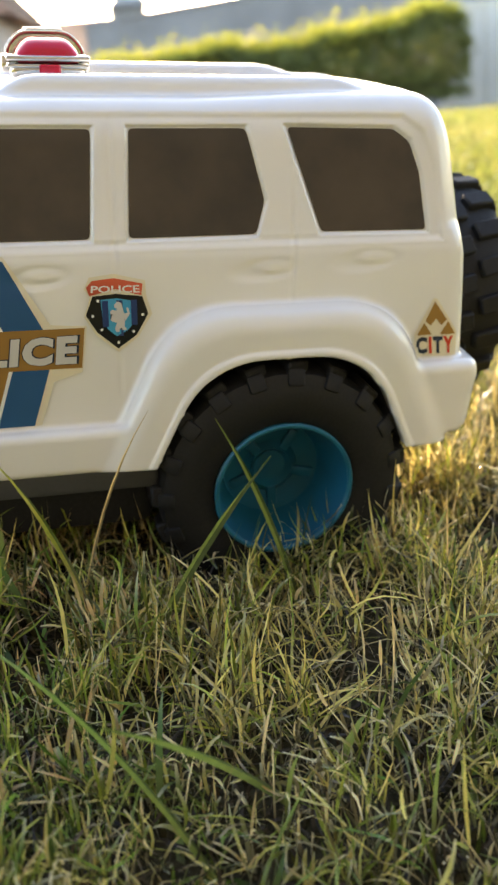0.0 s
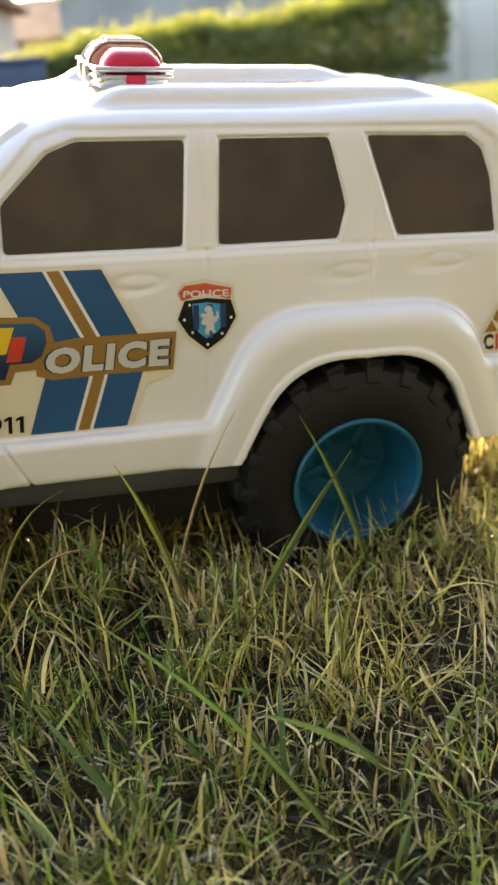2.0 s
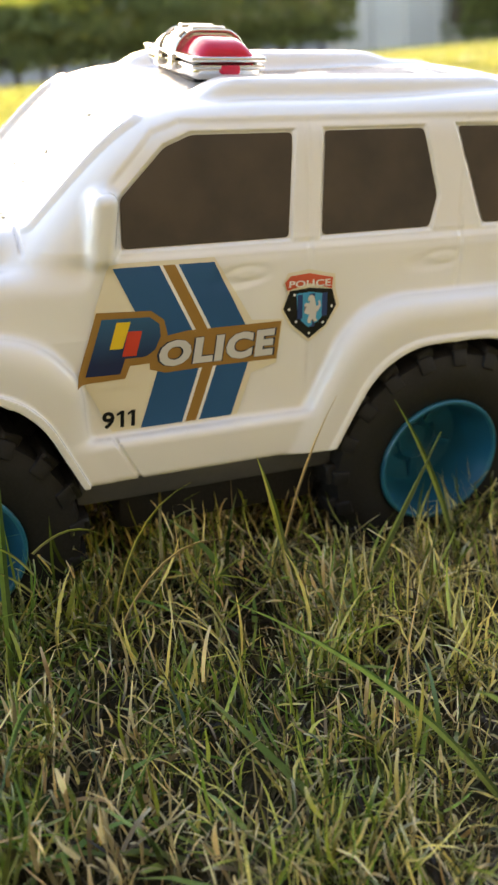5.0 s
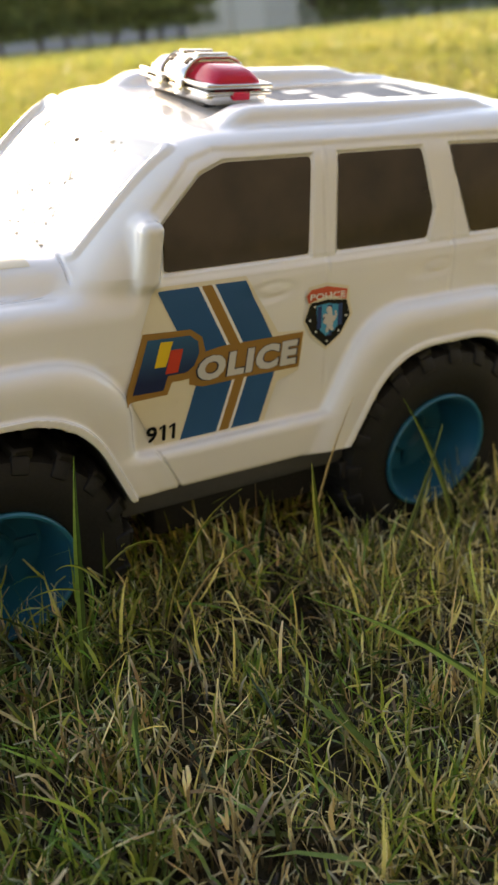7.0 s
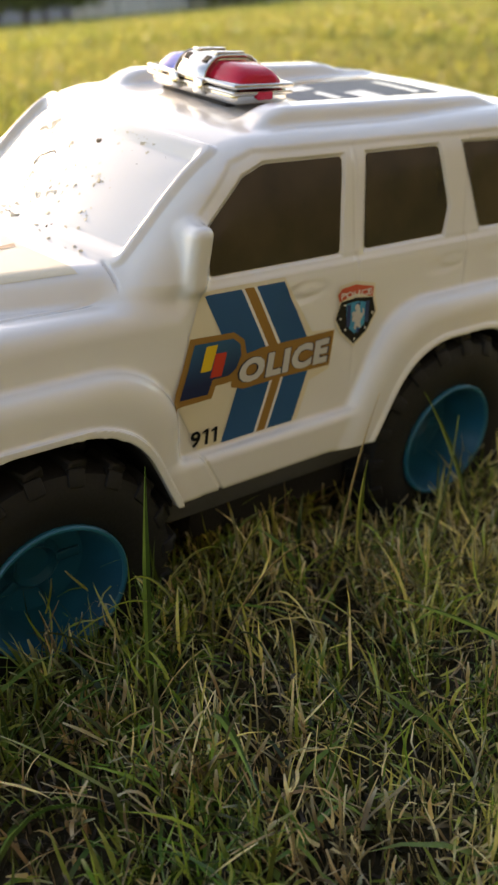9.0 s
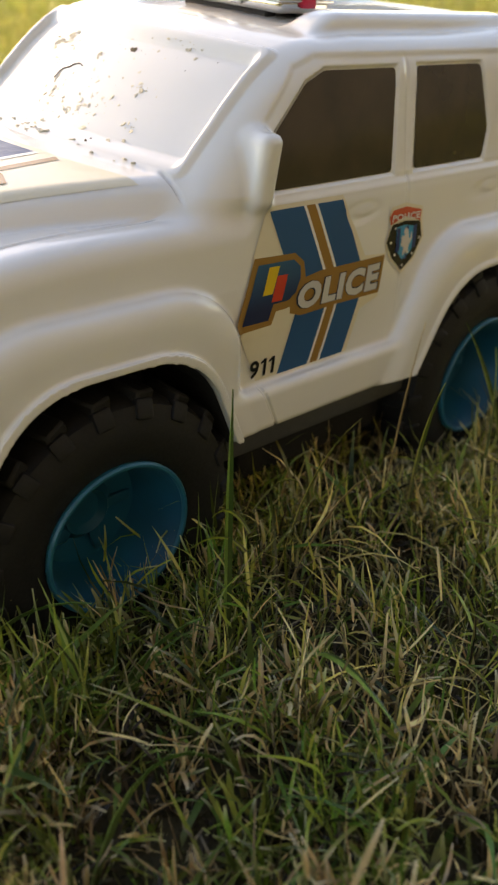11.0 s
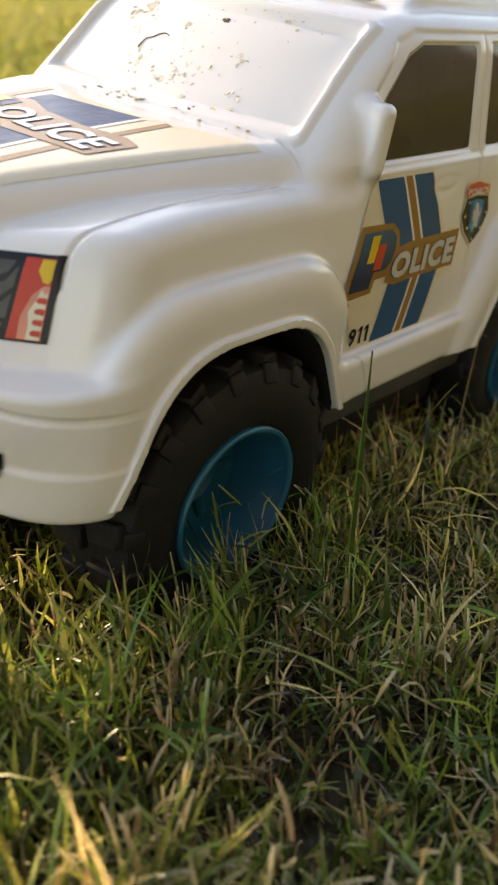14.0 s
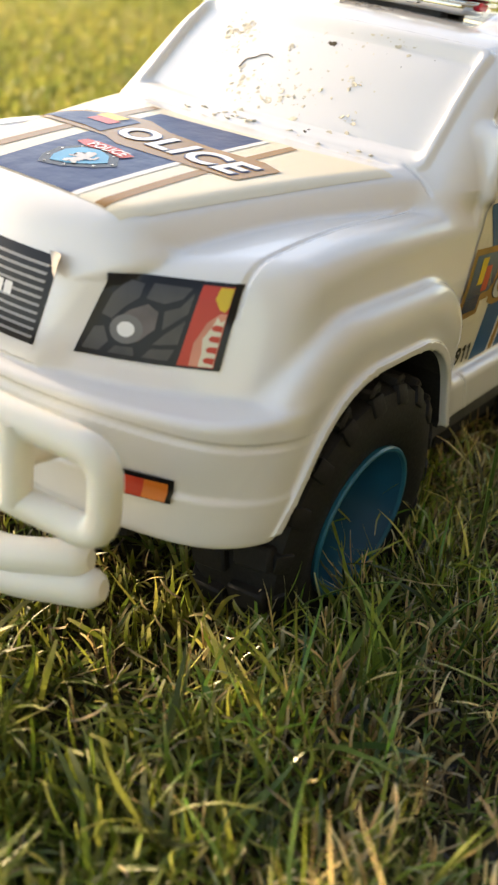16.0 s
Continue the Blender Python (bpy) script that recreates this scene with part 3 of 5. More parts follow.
sticker("lettering", lettering("OLICE", None, bold=0.055, corners=[lerp(p, (0.0215, 0.167), 0.035) for p in [(-0.0129, 0.1598), (0.0540, 0.1593), (0.0557, 0.1749), (-0.0102, 0.1742)]], spacing=1.14), S_PALE, film, lift=0.0014)
digits = [(u, v + 0.0014) for u, v in [(-0.0420, 0.1279), (-0.0238, 0.1278), (-0.0232, 0.1371), (-0.0416, 0.1378)]]


def on_digits(a, b):
    return lerp(lerp(digits[0], digits[1], a), lerp(digits[3], digits[2], a), b)


sticker("digit", lettering("9", None, bold=0.03, corners=[on_digits(0, 0), on_digits(0.36, 0), on_digits(0.36, 1), on_digits(0, 1)]), S_BLACK, film, lift=0.0012)
for a in (0.42, 0.74):
    stem = [on_digits(a + 0.11, 0.0), on_digits(a + 0.22, 0.0), on_digits(a + 0.22, 1.0), on_digits(a + 0.11, 1.0)]
    serif = [on_digits(a, 0.70), on_digits(a + 0.109, 0.80), on_digits(a + 0.109, 0.98), on_digits(a, 0.84)]
    sticker("digit", [stem, serif], S_BLACK, film, lift=0.0012)

# shield sticker
shield = sticker("shield_sticker", [[(0.0581, 0.1831), (0.0616, 0.1933), (0.0588, 0.1971), (0.0616, 0.2029), (0.0738, 0.2043), (0.0895, 0.2005), (0.0898, 0.1929), (0.0926, 0.1834), (0.0851, 0.1718), (0.0748, 0.1642), (0.0634, 0.1741)]], CREAM, car, lift=0.0006, label="police shield sticker with a red banner")
sticker("shield", [[(0.0590, 0.1840), (0.0628, 0.1935), (0.0745, 0.1943), (0.0878, 0.1927), (0.0906, 0.1836), (0.0844, 0.1730), (0.0746, 0.1661), (0.0643, 0.1751)]], S_BLACK, shield, lift=0.0008)
inner = [(0.0672, 0.1831), (0.0667, 0.1917), (0.0747, 0.1921), (0.0841, 0.1905), (0.0849, 0.1814), (0.0798, 0.1757), (0.0742, 0.1726), (0.0696, 0.1768)]
sticker("shield_field", [inner], S_CYAN, shield, lift=0.0010)
ux0, ux1 = min(p[0] for p in inner), max(p[0] for p in inner)
uz0, uz1 = min(p[1] for p in inner), max(p[1] for p in inner)
for k in (0, 2, 4):
    x0 = ux0 + (ux1 - ux0) * (k + 0.15) / 5
    x1 = x0 + (ux1 - ux0) * 0.17
    drop = 0.35 * abs((x0 + x1 - ux0 - ux1) / (ux1 - ux0))
    sticker("shield_bar", [[(x0, uz0 + (uz1 - uz0) * drop), (x1, uz0 + (uz1 - uz0) * drop), (x1, uz1 - 0.001), (x0, uz1 - 0.001)]], S_NAVY, shield, lift=0.0011)
sticker("emblem", [[(0.0697 + 0.0118 * u, 0.1750 + 0.0155 * w) for u, w in LION]], S_PALE, shield, lift=0.0013, longest=0.02)
rim = [(0.0590, 0.1840), (0.0628, 0.1935), (0.0745, 0.1943), (0.0878, 0.1927), (0.0906, 0.1836), (0.0844, 0.1730), (0.0746, 0.1661), (0.0643, 0.1751)]
for k in (1, 5, 6, 7, 0, 4):
    c = lerp(rim[k], ((ux0 + ux1) / 2, (uz0 + uz1) / 2), 0.2)
    sticker("stud", [[(c[0] + 0.0008 * math.cos(j), c[1] + 0.0008 * math.sin(j)) for j in (0, 1.05, 2.1, 3.14, 4.2, 5.2)]], S_WHITE, shield, lift=0.0012)
sticker("banner", [[(0.0612, 0.1937), (0.0598, 0.1981), (0.0630, 0.2013), (0.0739, 0.2022), (0.0881, 0.1990), (0.0874, 0.1931), (0.0743, 0.1968)]], S_BANNER, shield, lift=0.0010)
sticker("lettering", lettering("POLICE", None, bold=0.02, corners=[(0.0619, 0.1954), (0.0867, 0.1946), (0.0864, 0.1984), (0.0624, 0.1989)]), S_WHITE, shield, lift=0.0013)

# the sticker behind the rear wheel
city = sticker("city_sticker", [[(0.2394, 0.1514), (0.2394, 0.1642), (0.2494, 0.1839), (0.2515, 0.1838), (0.2658, 0.1640), (0.2662, 0.1504)]], CREAM, car, lift=0.0006, label="triangle sticker with small coloured lettering")
for tri in ([(0.2454, 0.1714), (0.2503, 0.1823), (0.2585, 0.1717), (0.2551, 0.1686), (0.2518, 0.1727), (0.2488, 0.1686)], [(0.2408, 0.1634), (0.2448, 0.1705), (0.2498, 0.1636)], [(0.2547, 0.1633), (0.2593, 0.1707), (0.2645, 0.1631)]):
    sticker("triangle", [tri], S_GOLD, city, lift=0.0009)
CW = [(0.2413, 0.1527), (0.2645, 0.1522), (0.2633, 0.1621), (0.2402, 0.1625)]
for k, (letter, ink) in enumerate((("C", S_SLATE), ("I", S_RED), ("T", S_SLATE), ("Y", S_RED))):
    s0, s1 = ((0.0, 0.30), (0.345, 0.42), (0.45, 0.71), (0.72, 1.0))[k]
    sticker("lettering", lettering(letter, None, bold=0.05, corners=[lerp(CW[0], CW[1], s0), lerp(CW[0], CW[1], s1), lerp(CW[3], CW[2], s1), lerp(CW[3], CW[2], s0)]), ink, city, lift=0.0009)


# bonnet sticker, drawn in x, y
film = sticker("bonnet_sticker", [[(-0.2230, -0.0500), (-0.2130, -0.0570), (-0.1500, -0.0745), (-0.0880, -0.0905), (-0.0950, -0.04), (-0.0965, 0.0), (-0.0950, 0.04), (-0.0880, 0.0905), (-0.1500, 0.0745), (-0.2130, 0.0570), (-0.2230, 0.0500)]], CREAM, car, on_top, 0.0003, "clear bonnet sticker, yellowed, with blue field and police lettering", 0.004)
sticker("blue_field", [[(-0.2225, -0.0225), (-0.1000, -0.0240), (-0.1050, 0.0390), (-0.2225, 0.0285)]], S_NAVY, film, on_top, 0.0005, longest=0.004)
sticker("white_line", [[(-0.2225, -0.0260), (-0.1000, -0.0275), (-0.1000, -0.0240), (-0.2225, -0.0225)]], S_WHITE, film, on_top, 0.0005, longest=0.004)
sticker("gold_stripe", [[(-0.2225, -0.0415), (-0.0985, -0.0430), (-0.0970, -0.0377), (-0.2225, -0.0356)]], S_GOLD, film, on_top, 0.0005, longest=0.004)
sticker("gold_stripe", [[(-0.2225, 0.0400), (-0.0960, 0.0470), (-0.0960, 0.0530), (-0.2225, 0.0460)]], S_GOLD, film, on_top, 0.0005, longest=0.004)
sticker("letter_border", [[(-0.1617, -0.0560), (-0.1365, -0.0610), (-0.1310, -0.0480), (-0.1330, -0.0200), (-0.1300, 0.0100), (-0.1215, 0.0300), (-0.1255, 0.0480), (-0.1330, 0.0630), (-0.1600, 0.0745), (-0.1590, 0.0240), (-0.1640, 0.0120)]], S_GOLD, film, on_top, 0.0007, longest=0.004)
sticker("initial_letter", [[(-0.1565, 0.0300), (-0.1290, 0.0300), (-0.1270, 0.0400), (-0.1300, 0.0500), (-0.1370, 0.0610), (-0.1560, 0.0700), (-0.1545, 0.0420)]], S_NAVY, film, on_top, 0.0009)
sticker("flag", [[(-0.1372, 0.0530), (-0.1370, 0.0380), (-0.1290, 0.0370), (-0.1290, 0.0520)]], S_YELLOW, film, on_top, 0.0011)
sticker("flag", [[(-0.1450, 0.0510), (-0.1450, 0.0360), (-0.1372, 0.0355), (-0.1372, 0.0505)]], S_RED, film, on_top, 0.0011)
word = [(-0.1545, 0.0270), (-0.1594, -0.0510), (-0.1400, -0.0555), (-0.1340, 0.0270)]
sticker("letter_shadow", lettering("OLICE", None, bold=0.06, corners=word, spacing=1.06), S_NAVY, film, on_top, 0.0009)
sticker("lettering", lettering("OLICE", None, bold=0.03, corners=[lerp(p, (-0.146, -0.013), 0.03) for p in word], spacing=1.06), S_WHITE, film, on_top, 0.0011)
badge = [(-0.2080, 0.0140), (-0.2050, 0.0030), (-0.1960, -0.0080), (-0.1880, -0.0130), (-0.1780, -0.0040), (-0.1740, 0.0080), (-0.1780, 0.0190), (-0.1880, 0.0230), (-0.2000, 0.0200)]
sticker("shield", [badge], S_BLACK, film, on_top, 0.0007)
sticker("shield_field", [[(x * 0.74 - 0.0490, y * 0.72 + 0.0020) for x, y in badge]], S_CYAN, film, on_top, 0.0009)
for k in range(9):
    c = lerp(badge[k], (-0.190, 0.0055), 0.15)
    sticker("stud", [[(c[0] + 0.0007 * math.cos(j), c[1] + 0.0007 * math.sin(j)) for j in (0, 1.05, 2.1, 3.14, 4.2, 5.2)]], S_WHITE, film, on_top, 0.0009)
sticker("emblem", [[(-0.2000 + 0.0175 * w, 0.0130 - 0.0150 * u) for u, w in LION]], S_PALE, film, on_top, 0.0011, longest=0.02)
sticker("banner", [[(-0.1755, 0.0250), (-0.1780, 0.0170), (-0.1765, 0.0060), (-0.1790, -0.0060), (-0.1730, -0.0085), (-0.1695, 0.0040), (-0.1690, 0.0160), (-0.1700, 0.0240)]], S_RED, film, on_top, 0.0009)
sticker("lettering", lettering("POLICE", None, bold=0.02, corners=[(-0.1770, 0.0170), (-0.1775, -0.0050), (-0.1712, -0.0050), (-0.1705, 0.0180)]), S_WHITE, film, on_top, 0.0011)

# roof sticker: its writing is too slanted to read, so it is bars
film = sticker("roof_sticker", [[(0.100, -0.050), (0.225, -0.050), (0.225, 0.050), (0.100, 0.050)]], CREAM, car, on_top, 0.0002, "roof sticker with blue field and gold line", 0.02)
sticker("blue_field", [[(0.104, -0.036), (0.222, -0.036), (0.222, 0.030), (0.104, 0.030)]], ROOF_PRINT, film, on_top, 0.0005, longest=0.02)
sticker("gold_stripe", [[(0.104, 0.034), (0.222, 0.034), (0.222, 0.042), (0.104, 0.042)]], S_GOLD, film, on_top, 0.0005, longest=0.02)
for x0, x1, y0, y1 in ((0.124, 0.144, 0.008, 0.026), (0.132, 0.140, -0.024, 0.002), (0.152, 0.170, -0.034, -0.006), (0.198, 0.206, -0.030, 0.016)):
    sticker("letter_bar", [[(x0, y0), (x1, y0 + 0.003), (x1, y1), (x0, y1 - 0.003)]], S_PALE, film, on_top, 0.0008, longest=0.02)

# headlights, indicators and grille: stickers on the nose, drawn in y, z
for s in (-1, 1):
    def turned(pts):
        return [(s * -y, z) for y, z in (pts if s < 0 else pts[::-1])]
    lamp = [(-0.0462, 0.1597), (-0.1000, 0.1648), (-0.0988, 0.1978), (-0.0538, 0.1930)]
    base = sticker("headlight", [turned(lamp)], S_BLACK, car, on_nose, 0.0009, "printed headlight sticker with red and yellow corner")

    def spot(u, w):
        return lerp(lerp(lamp[0], lamp[1], u), lerp(lamp[3], lamp[2], u), w)

    def patch(*uw):
        return turned([spot(u, w) for u, w in uw])
    for shape, mat in (
            (((0.07, 0.50), (0.16, 0.46), (0.22, 0.62), (0.30, 0.74), (0.29, 0.90), (0.16, 0.93), (0.08, 0.76)), LAMP_PRINT),
            (((0.35, 0.74), (0.50, 0.70), (0.62, 0.78), (0.66, 0.91), (0.36, 0.92)), LAMP_PRINT),
            (((0.55, 0.40), (0.69, 0.62), (0.69, 0.86), (0.62, 0.68), (0.52, 0.62)), LAMP_PRINT),
            (((0.20, 0.28), (0.30, 0.20), (0.42, 0.24), (0.50, 0.40), (0.48, 0.60), (0.38, 0.68), (0.26, 0.58), (0.19, 0.44)), LAMP_PALE),
            (((0.04, 0.07), (0.17, 0.07), (0.21, 0.19), (0.13, 0.36), (0.06, 0.34)), LAMP_PRINT),
            (((0.24, 0.06), (0.43, 0.06), (0.40, 0.16), (0.27, 0.15)), LAMP_PRINT),
            (((0.48, 0.06), (0.66, 0.06), (0.68, 0.20), (0.52, 0.17)), LAMP_PRINT),
            (((0.52, 0.22), (0.69, 0.26), (0.69, 0.54), (0.58, 0.36)), LAMP_PRINT)):
        sticker("lamp_cell", [patch(*shape)], mat, base, on_nose, 0.0011)
    c = spot(0.30, 0.36)
    sticker("lamp_bowl", [turned([(c[0] + 0.0064 * math.cos(j * math.pi / 8), c[1] + 0.0056 * math.sin(j * math.pi / 8)) for j in range(16)])], S_GREY, base, on_nose, 0.0012)
    sticker("bulb", [turned([(c[0] + 0.0034 * math.cos(j * math.pi / 10), c[1] + 0.0029 * math.sin(j * math.pi / 10)) for j in range(20)])], S_WHITE, base, on_nose, 0.0014)
    sticker("red_corner", [patch((0.725, 0.03), (0.958, 0.03), (0.958, 0.96), (0.725, 0.96))], S_RED, base, on_nose, 0.0011)
    sticker("yellow_corner", [patch((0.86, 0.95), (0.85, 0.82), (0.90, 0.70), (0.94, 0.68), (0.958, 0.74), (0.958, 0.95))], S_YELLOW, base, on_nose, 0.0014)
    sticker("printed_glow", [patch((0.80, 0.04), (0.955, 0.04), (0.955, 0.66), (0.91, 0.66), (0.84, 0.55), (0.79, 0.30))], S_PEACH, base, on_nose, 0.0012)
    sticker("printed_glow", [patch((0.86, 0.04), (0.953, 0.04), (0.953, 0.60), (0.93, 0.56), (0.90, 0.62), (0.88, 0.50), (0.84, 0.36), (0.86, 0.20))], CREAM, base, on_nose, 0.0013)
    for k in range(4):
        w0 = 0.09 + 0.125 * k
        sticker("red_bar", [patch((0.895, w0), (0.953, w0 - 0.01), (0.953, w0 + 0.06), (0.90, w0 + 0.065), (0.88, w0 + 0.03))], S_RED, base, on_nose, 0.0015)
    lamp2 = [(-0.0715, 0.1140), (-0.1025, 0.1155), (-0.1020, 0.1255), (-0.0715, 0.1240)]
    base = sticker("indicator", [turned(lamp2)], S_BLACK, car, on_nose, 0.0012, "small orange indicator sticker")
    for k in range(3):
        sticker("orange_cell", [turned([lerp(lerp(lamp2[0], lamp2[1], a), lerp(lamp2[3], lamp2[2], a), b) for a, b in ((0.05 + 0.3 * k, 0.1), (0.35 + 0.3 * k, 0.1), (0.35 + 0.3 * k, 0.85), (0.05 + 0.3 * k, 0.85))])], (S_ORANGE, S_RED, S_ORANGE)[k], base, on_nose, 0.0024)

grille = sticker("grille", [[(0.0310, 0.1585), (-0.0310, 0.1585), (-0.0335, 0.1935), (0.0335, 0.1935)]], S_BLACK, car, on_nose, 0.0003, "printed grille sticker with silver slats, one corner peeling")
for k in range(10):
    z0 = 0.1608 + 0.0031 * k
    sticker("slat", [[(0.0295, z0), (-0.0295, z0), (-0.0300, z0 + 0.0011), (0.0300, z0 + 0.0011)]], S_SILVER, grille, on_nose, 0.0005)
sticker("emblem", [[(0.0100, 0.1730), (0.0020, 0.1730), (0.0020, 0.1800), (0.0100, 0.1800)]], S_RED, grille, on_nose, 0.0008)
for k in range(3):
    sticker("letter_bar", [[(-0.0010 - 0.005 * k, 0.1740), (-0.0050 - 0.005 * k, 0.1740), (-0.0050 - 0.005 * k, 0.1790), (-0.0010 - 0.005 * k, 0.1790)]], S_WHITE, grille, on_nose, 0.0008)
peel = flat_shape([(-0.0285, 0.1950), (-0.0370, 0.1960), (-0.0375, 0.1870), (-0.0335, 0.1880)], longest=0.003)
bm = draped(peel, on_nose, 0.0012)
for w in bm.verts:
    w.co.x -= 0.004 * max(0.0, (-w.co.y - 0.029) / 0.008) ** 2
part("peeled_corner", bm, S_SILVER, grille, "peeling sticker corner")


def arch_outline(centre, grow, low):
    """Half-open outline of a wheel arch, in u from the wheel's middle and z."""
    out = []
    for k in range(41):
        u = -0.10 + 0.20 * k / 40
        zz = np.linspace(low, 0.20, 600)
        f = arch_field(np.full(600, centre + u), zz, centre) - grow
        if f[0] < 0:
            out.append((u, float(zz[np.argmax(f > 0)])))
    return [(out[0][0], low)] + out + [(out[-1][0], low)]


# black sheets over the white arch walls stand in for the shade there
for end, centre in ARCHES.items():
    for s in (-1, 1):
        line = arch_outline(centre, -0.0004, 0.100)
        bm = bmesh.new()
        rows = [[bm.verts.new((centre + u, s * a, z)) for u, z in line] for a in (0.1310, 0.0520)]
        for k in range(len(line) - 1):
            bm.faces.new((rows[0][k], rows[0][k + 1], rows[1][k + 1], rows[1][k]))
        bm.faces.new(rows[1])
        part("arch_shade", bm, SHADE_AND_PAN, car, "black sheet standing for the shade inside the wheel arch", smooth=False)

bm = bmesh.new()
block(bm, (0.152, 0.252, 0.0150), pose(0.018, 0, 0.0925), 0.003)
part("running_board", bm, CHASSIS, car, "dark grey plastic step below the doors")
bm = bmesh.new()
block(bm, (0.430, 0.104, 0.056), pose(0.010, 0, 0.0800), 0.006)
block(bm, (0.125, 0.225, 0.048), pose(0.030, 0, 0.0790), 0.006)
part("floor_pan", bm, SHADE_AND_PAN, car, "dark plastic floor pan")


def tyre_mesh():
    bm = lathe([(0.0382, -0.0215), (0.0420, -0.0243), (0.0540, -0.0262), (0.0620, -0.0255), (0.0685, -0.0225), (0.0705, -0.0160), (0.0708, 0.0160), (0.0685, 0.0225), (0.0620, 0.0255), (0.0540, 0.0262), (0.0420, 0.0243), (0.0382, 0.0215)], 72, closed=True)
    return bm


def hub_mesh():
    return lathe([(0.0000, 0.0070), (0.0093, 0.0068), (0.0124, 0.0030), (0.0165, 0.0070), (0.0288, 0.0045), (0.0335, -0.0090), (0.0371, -0.0236), (0.0383, -0.0252), (0.0398, -0.0252), (0.0404, -0.0180), (0.0387, 0.0200), (0.0000, 0.0200)], 64)


def rim_mesh():
    return lathe([(0.0377, -0.0250), (0.0385, -0.0262), (0.0398, -0.0263), (0.0406, -0.0252), (0.0404, -0.0232), (0.0379, -0.0232)], 64, closed=True)


def lug_mesh():
    bm = bmesh.new()
    block(bm, (0.0120, 0.0195, 0.0085), pose(0, 0.0112, 0.0706, 0, 0, 12), 0.0013, 1)
    block(bm, (0.0098, 0.0056, 0.0100), pose(0, 0.0222, 0.0664, 24), 0.0016, 2)
    return bm


def spoke_mesh():
    bm = bmesh.new()
    block(bm, (0.0062, 0.0030, 0.0150), pose(0, 0.0052, 0.0195), 0.0013, 2)
    return bm


wheel_places = [(*WHEELS[e], s) for e in WHEELS for s in (-1, 1)]
wheel_parts = {}


def fit_wheel(wheel):
    """Gives a wheel its tyre, hub, spokes and tread lugs; all wheels share the meshes."""
    wheel.parent = car
    for name, build, mat, label, places in (
            ("tyre", tyre_mesh, RUBBER, "chunky black plastic tyre", [Matrix()]),
            ("hub", hub_mesh, BLUE_HUB, "deep-dished blue plastic hub", [Matrix()]),
            ("hub_rim", rim_mesh, HUB_RIM, "thin rim of the blue hub, coloured lighter for its lit edge", [Matrix()]),
            ("spoke", spoke_mesh, BLUE_HUB, "", [Matrix.Rotation(2 * math.pi * k / 5, 4, "Y") for k in range(5)]),
            ("tread_lug", lug_mesh, RUBBER, "", [Matrix.Rotation(2 * math.pi * (k + 0.5 * h) / 19, 4, "Y") @ pose(0, 0, 0, 0, 0, 180 * h) for k in range(19) for h in (0, 1)])):
        for m in places:
            if name in wheel_parts:
                ob = new(name, wheel_parts[name])
                ob.parent = wheel
            else:
                ob = part(name, build(), mat, wheel)
                wheel_parts[name] = ob.data
            tagged(ob, label)
            ob.matrix_local = m


for x, z, s in wheel_places:
    wheel = new("wheel")
    fit_wheel(wheel)
    wheel.matrix_local = pose(x, s * (0.1078 if x < 0 else 0.1110), z, 0, 17 * s + 300 * x, 0 if s < 0 else 180)
spare = new("spare_wheel")
fit_wheel(spare)
spare.matrix_local = pose(0.3080, 0.005, 0.1560, 0, 0, 90)
bm = bmesh.new()
block(bm, (0.020, 0.05, 0.05), pose(0.278, 0.005, 0.156), 0.004)
part("spare_bracket", bm, WHITE, car)

# bull bar
loop = [(-0.2840, -0.1110, 0.1250), (-0.2850, -0.1110, 0.1585), (-0.2930, -0.0700, 0.1600), (-0.2960, 0.0, 0.1600), (-0.2930, 0.0700, 0.1600), (-0.2850, 0.1110, 0.1585), (-0.2840, 0.1110, 0.1250), (-0.2930, 0.0700, 0.1275), (-0.2960, 0.0, 0.1275), (-0.2930, -0.0700, 0.1275)]
bar = part("bull_bar", tube(rounded_path(loop, 0.011, True), 0.0061, 18, True), MILKY, car, "milky white plastic bull bar")
for s in (-1, 1):
    part("upright", tube([(-0.2925, s * 0.0760, 0.1275), (-0.2925, s * 0.0760, 0.1600)], 0.0062, 14), MILKY, bar)
    part("bracket", tube([(-0.2925, s * 0.0700, 0.1420), (-0.2420, s * 0.0600, 0.1300)], 0.0060, 12), MILKY, bar)
for zz, up, w, r in ((0.0895, 0.010, 0.089, 0.0074), (0.0800, 0.010, 0.096, 0.0080)):
    part("lower_bar", tube(rounded_path([(-0.2740, -w, zz + up), (-0.2870, -0.055, zz), (-0.2870, 0.055, zz), (-0.2740, w, zz + up)], 0.03), r, 18, rounded=1.0), MILKY, bar)
part("lower_bracket", tube([(-0.2860, 0, 0.0860), (-0.2380, 0, 0.1080)], 0.008, 12), MILKY, bar)
part("centre_post", tube([(-0.2860, 0, 0.0860), (-0.2950, 0, 0.1320)], 0.006, 12), MILKY, bar)

# beacon bar on the roof, across the car
bm = bmesh.new()
block(bm, (0.0390, 0.0880, 0.0090), pose(0.0524, -0.005, 0.2945), 0.0035, 3)
beacon = part("beacon_bar", bm, CHROME, car, "chromed roof beacon bar with red and blue lenses")
for zz, thick, grow in ((0.3002, 0.0030, 0.0), (0.2966, 0.0022, -0.0010)):
    bm = bmesh.new()
    block(bm, (0.0430 + grow, 0.0925 + grow, thick), pose(0.0524, -0.005, zz), thick * 0.45, 3)
    part("chrome_rim", bm, CHROME, beacon)


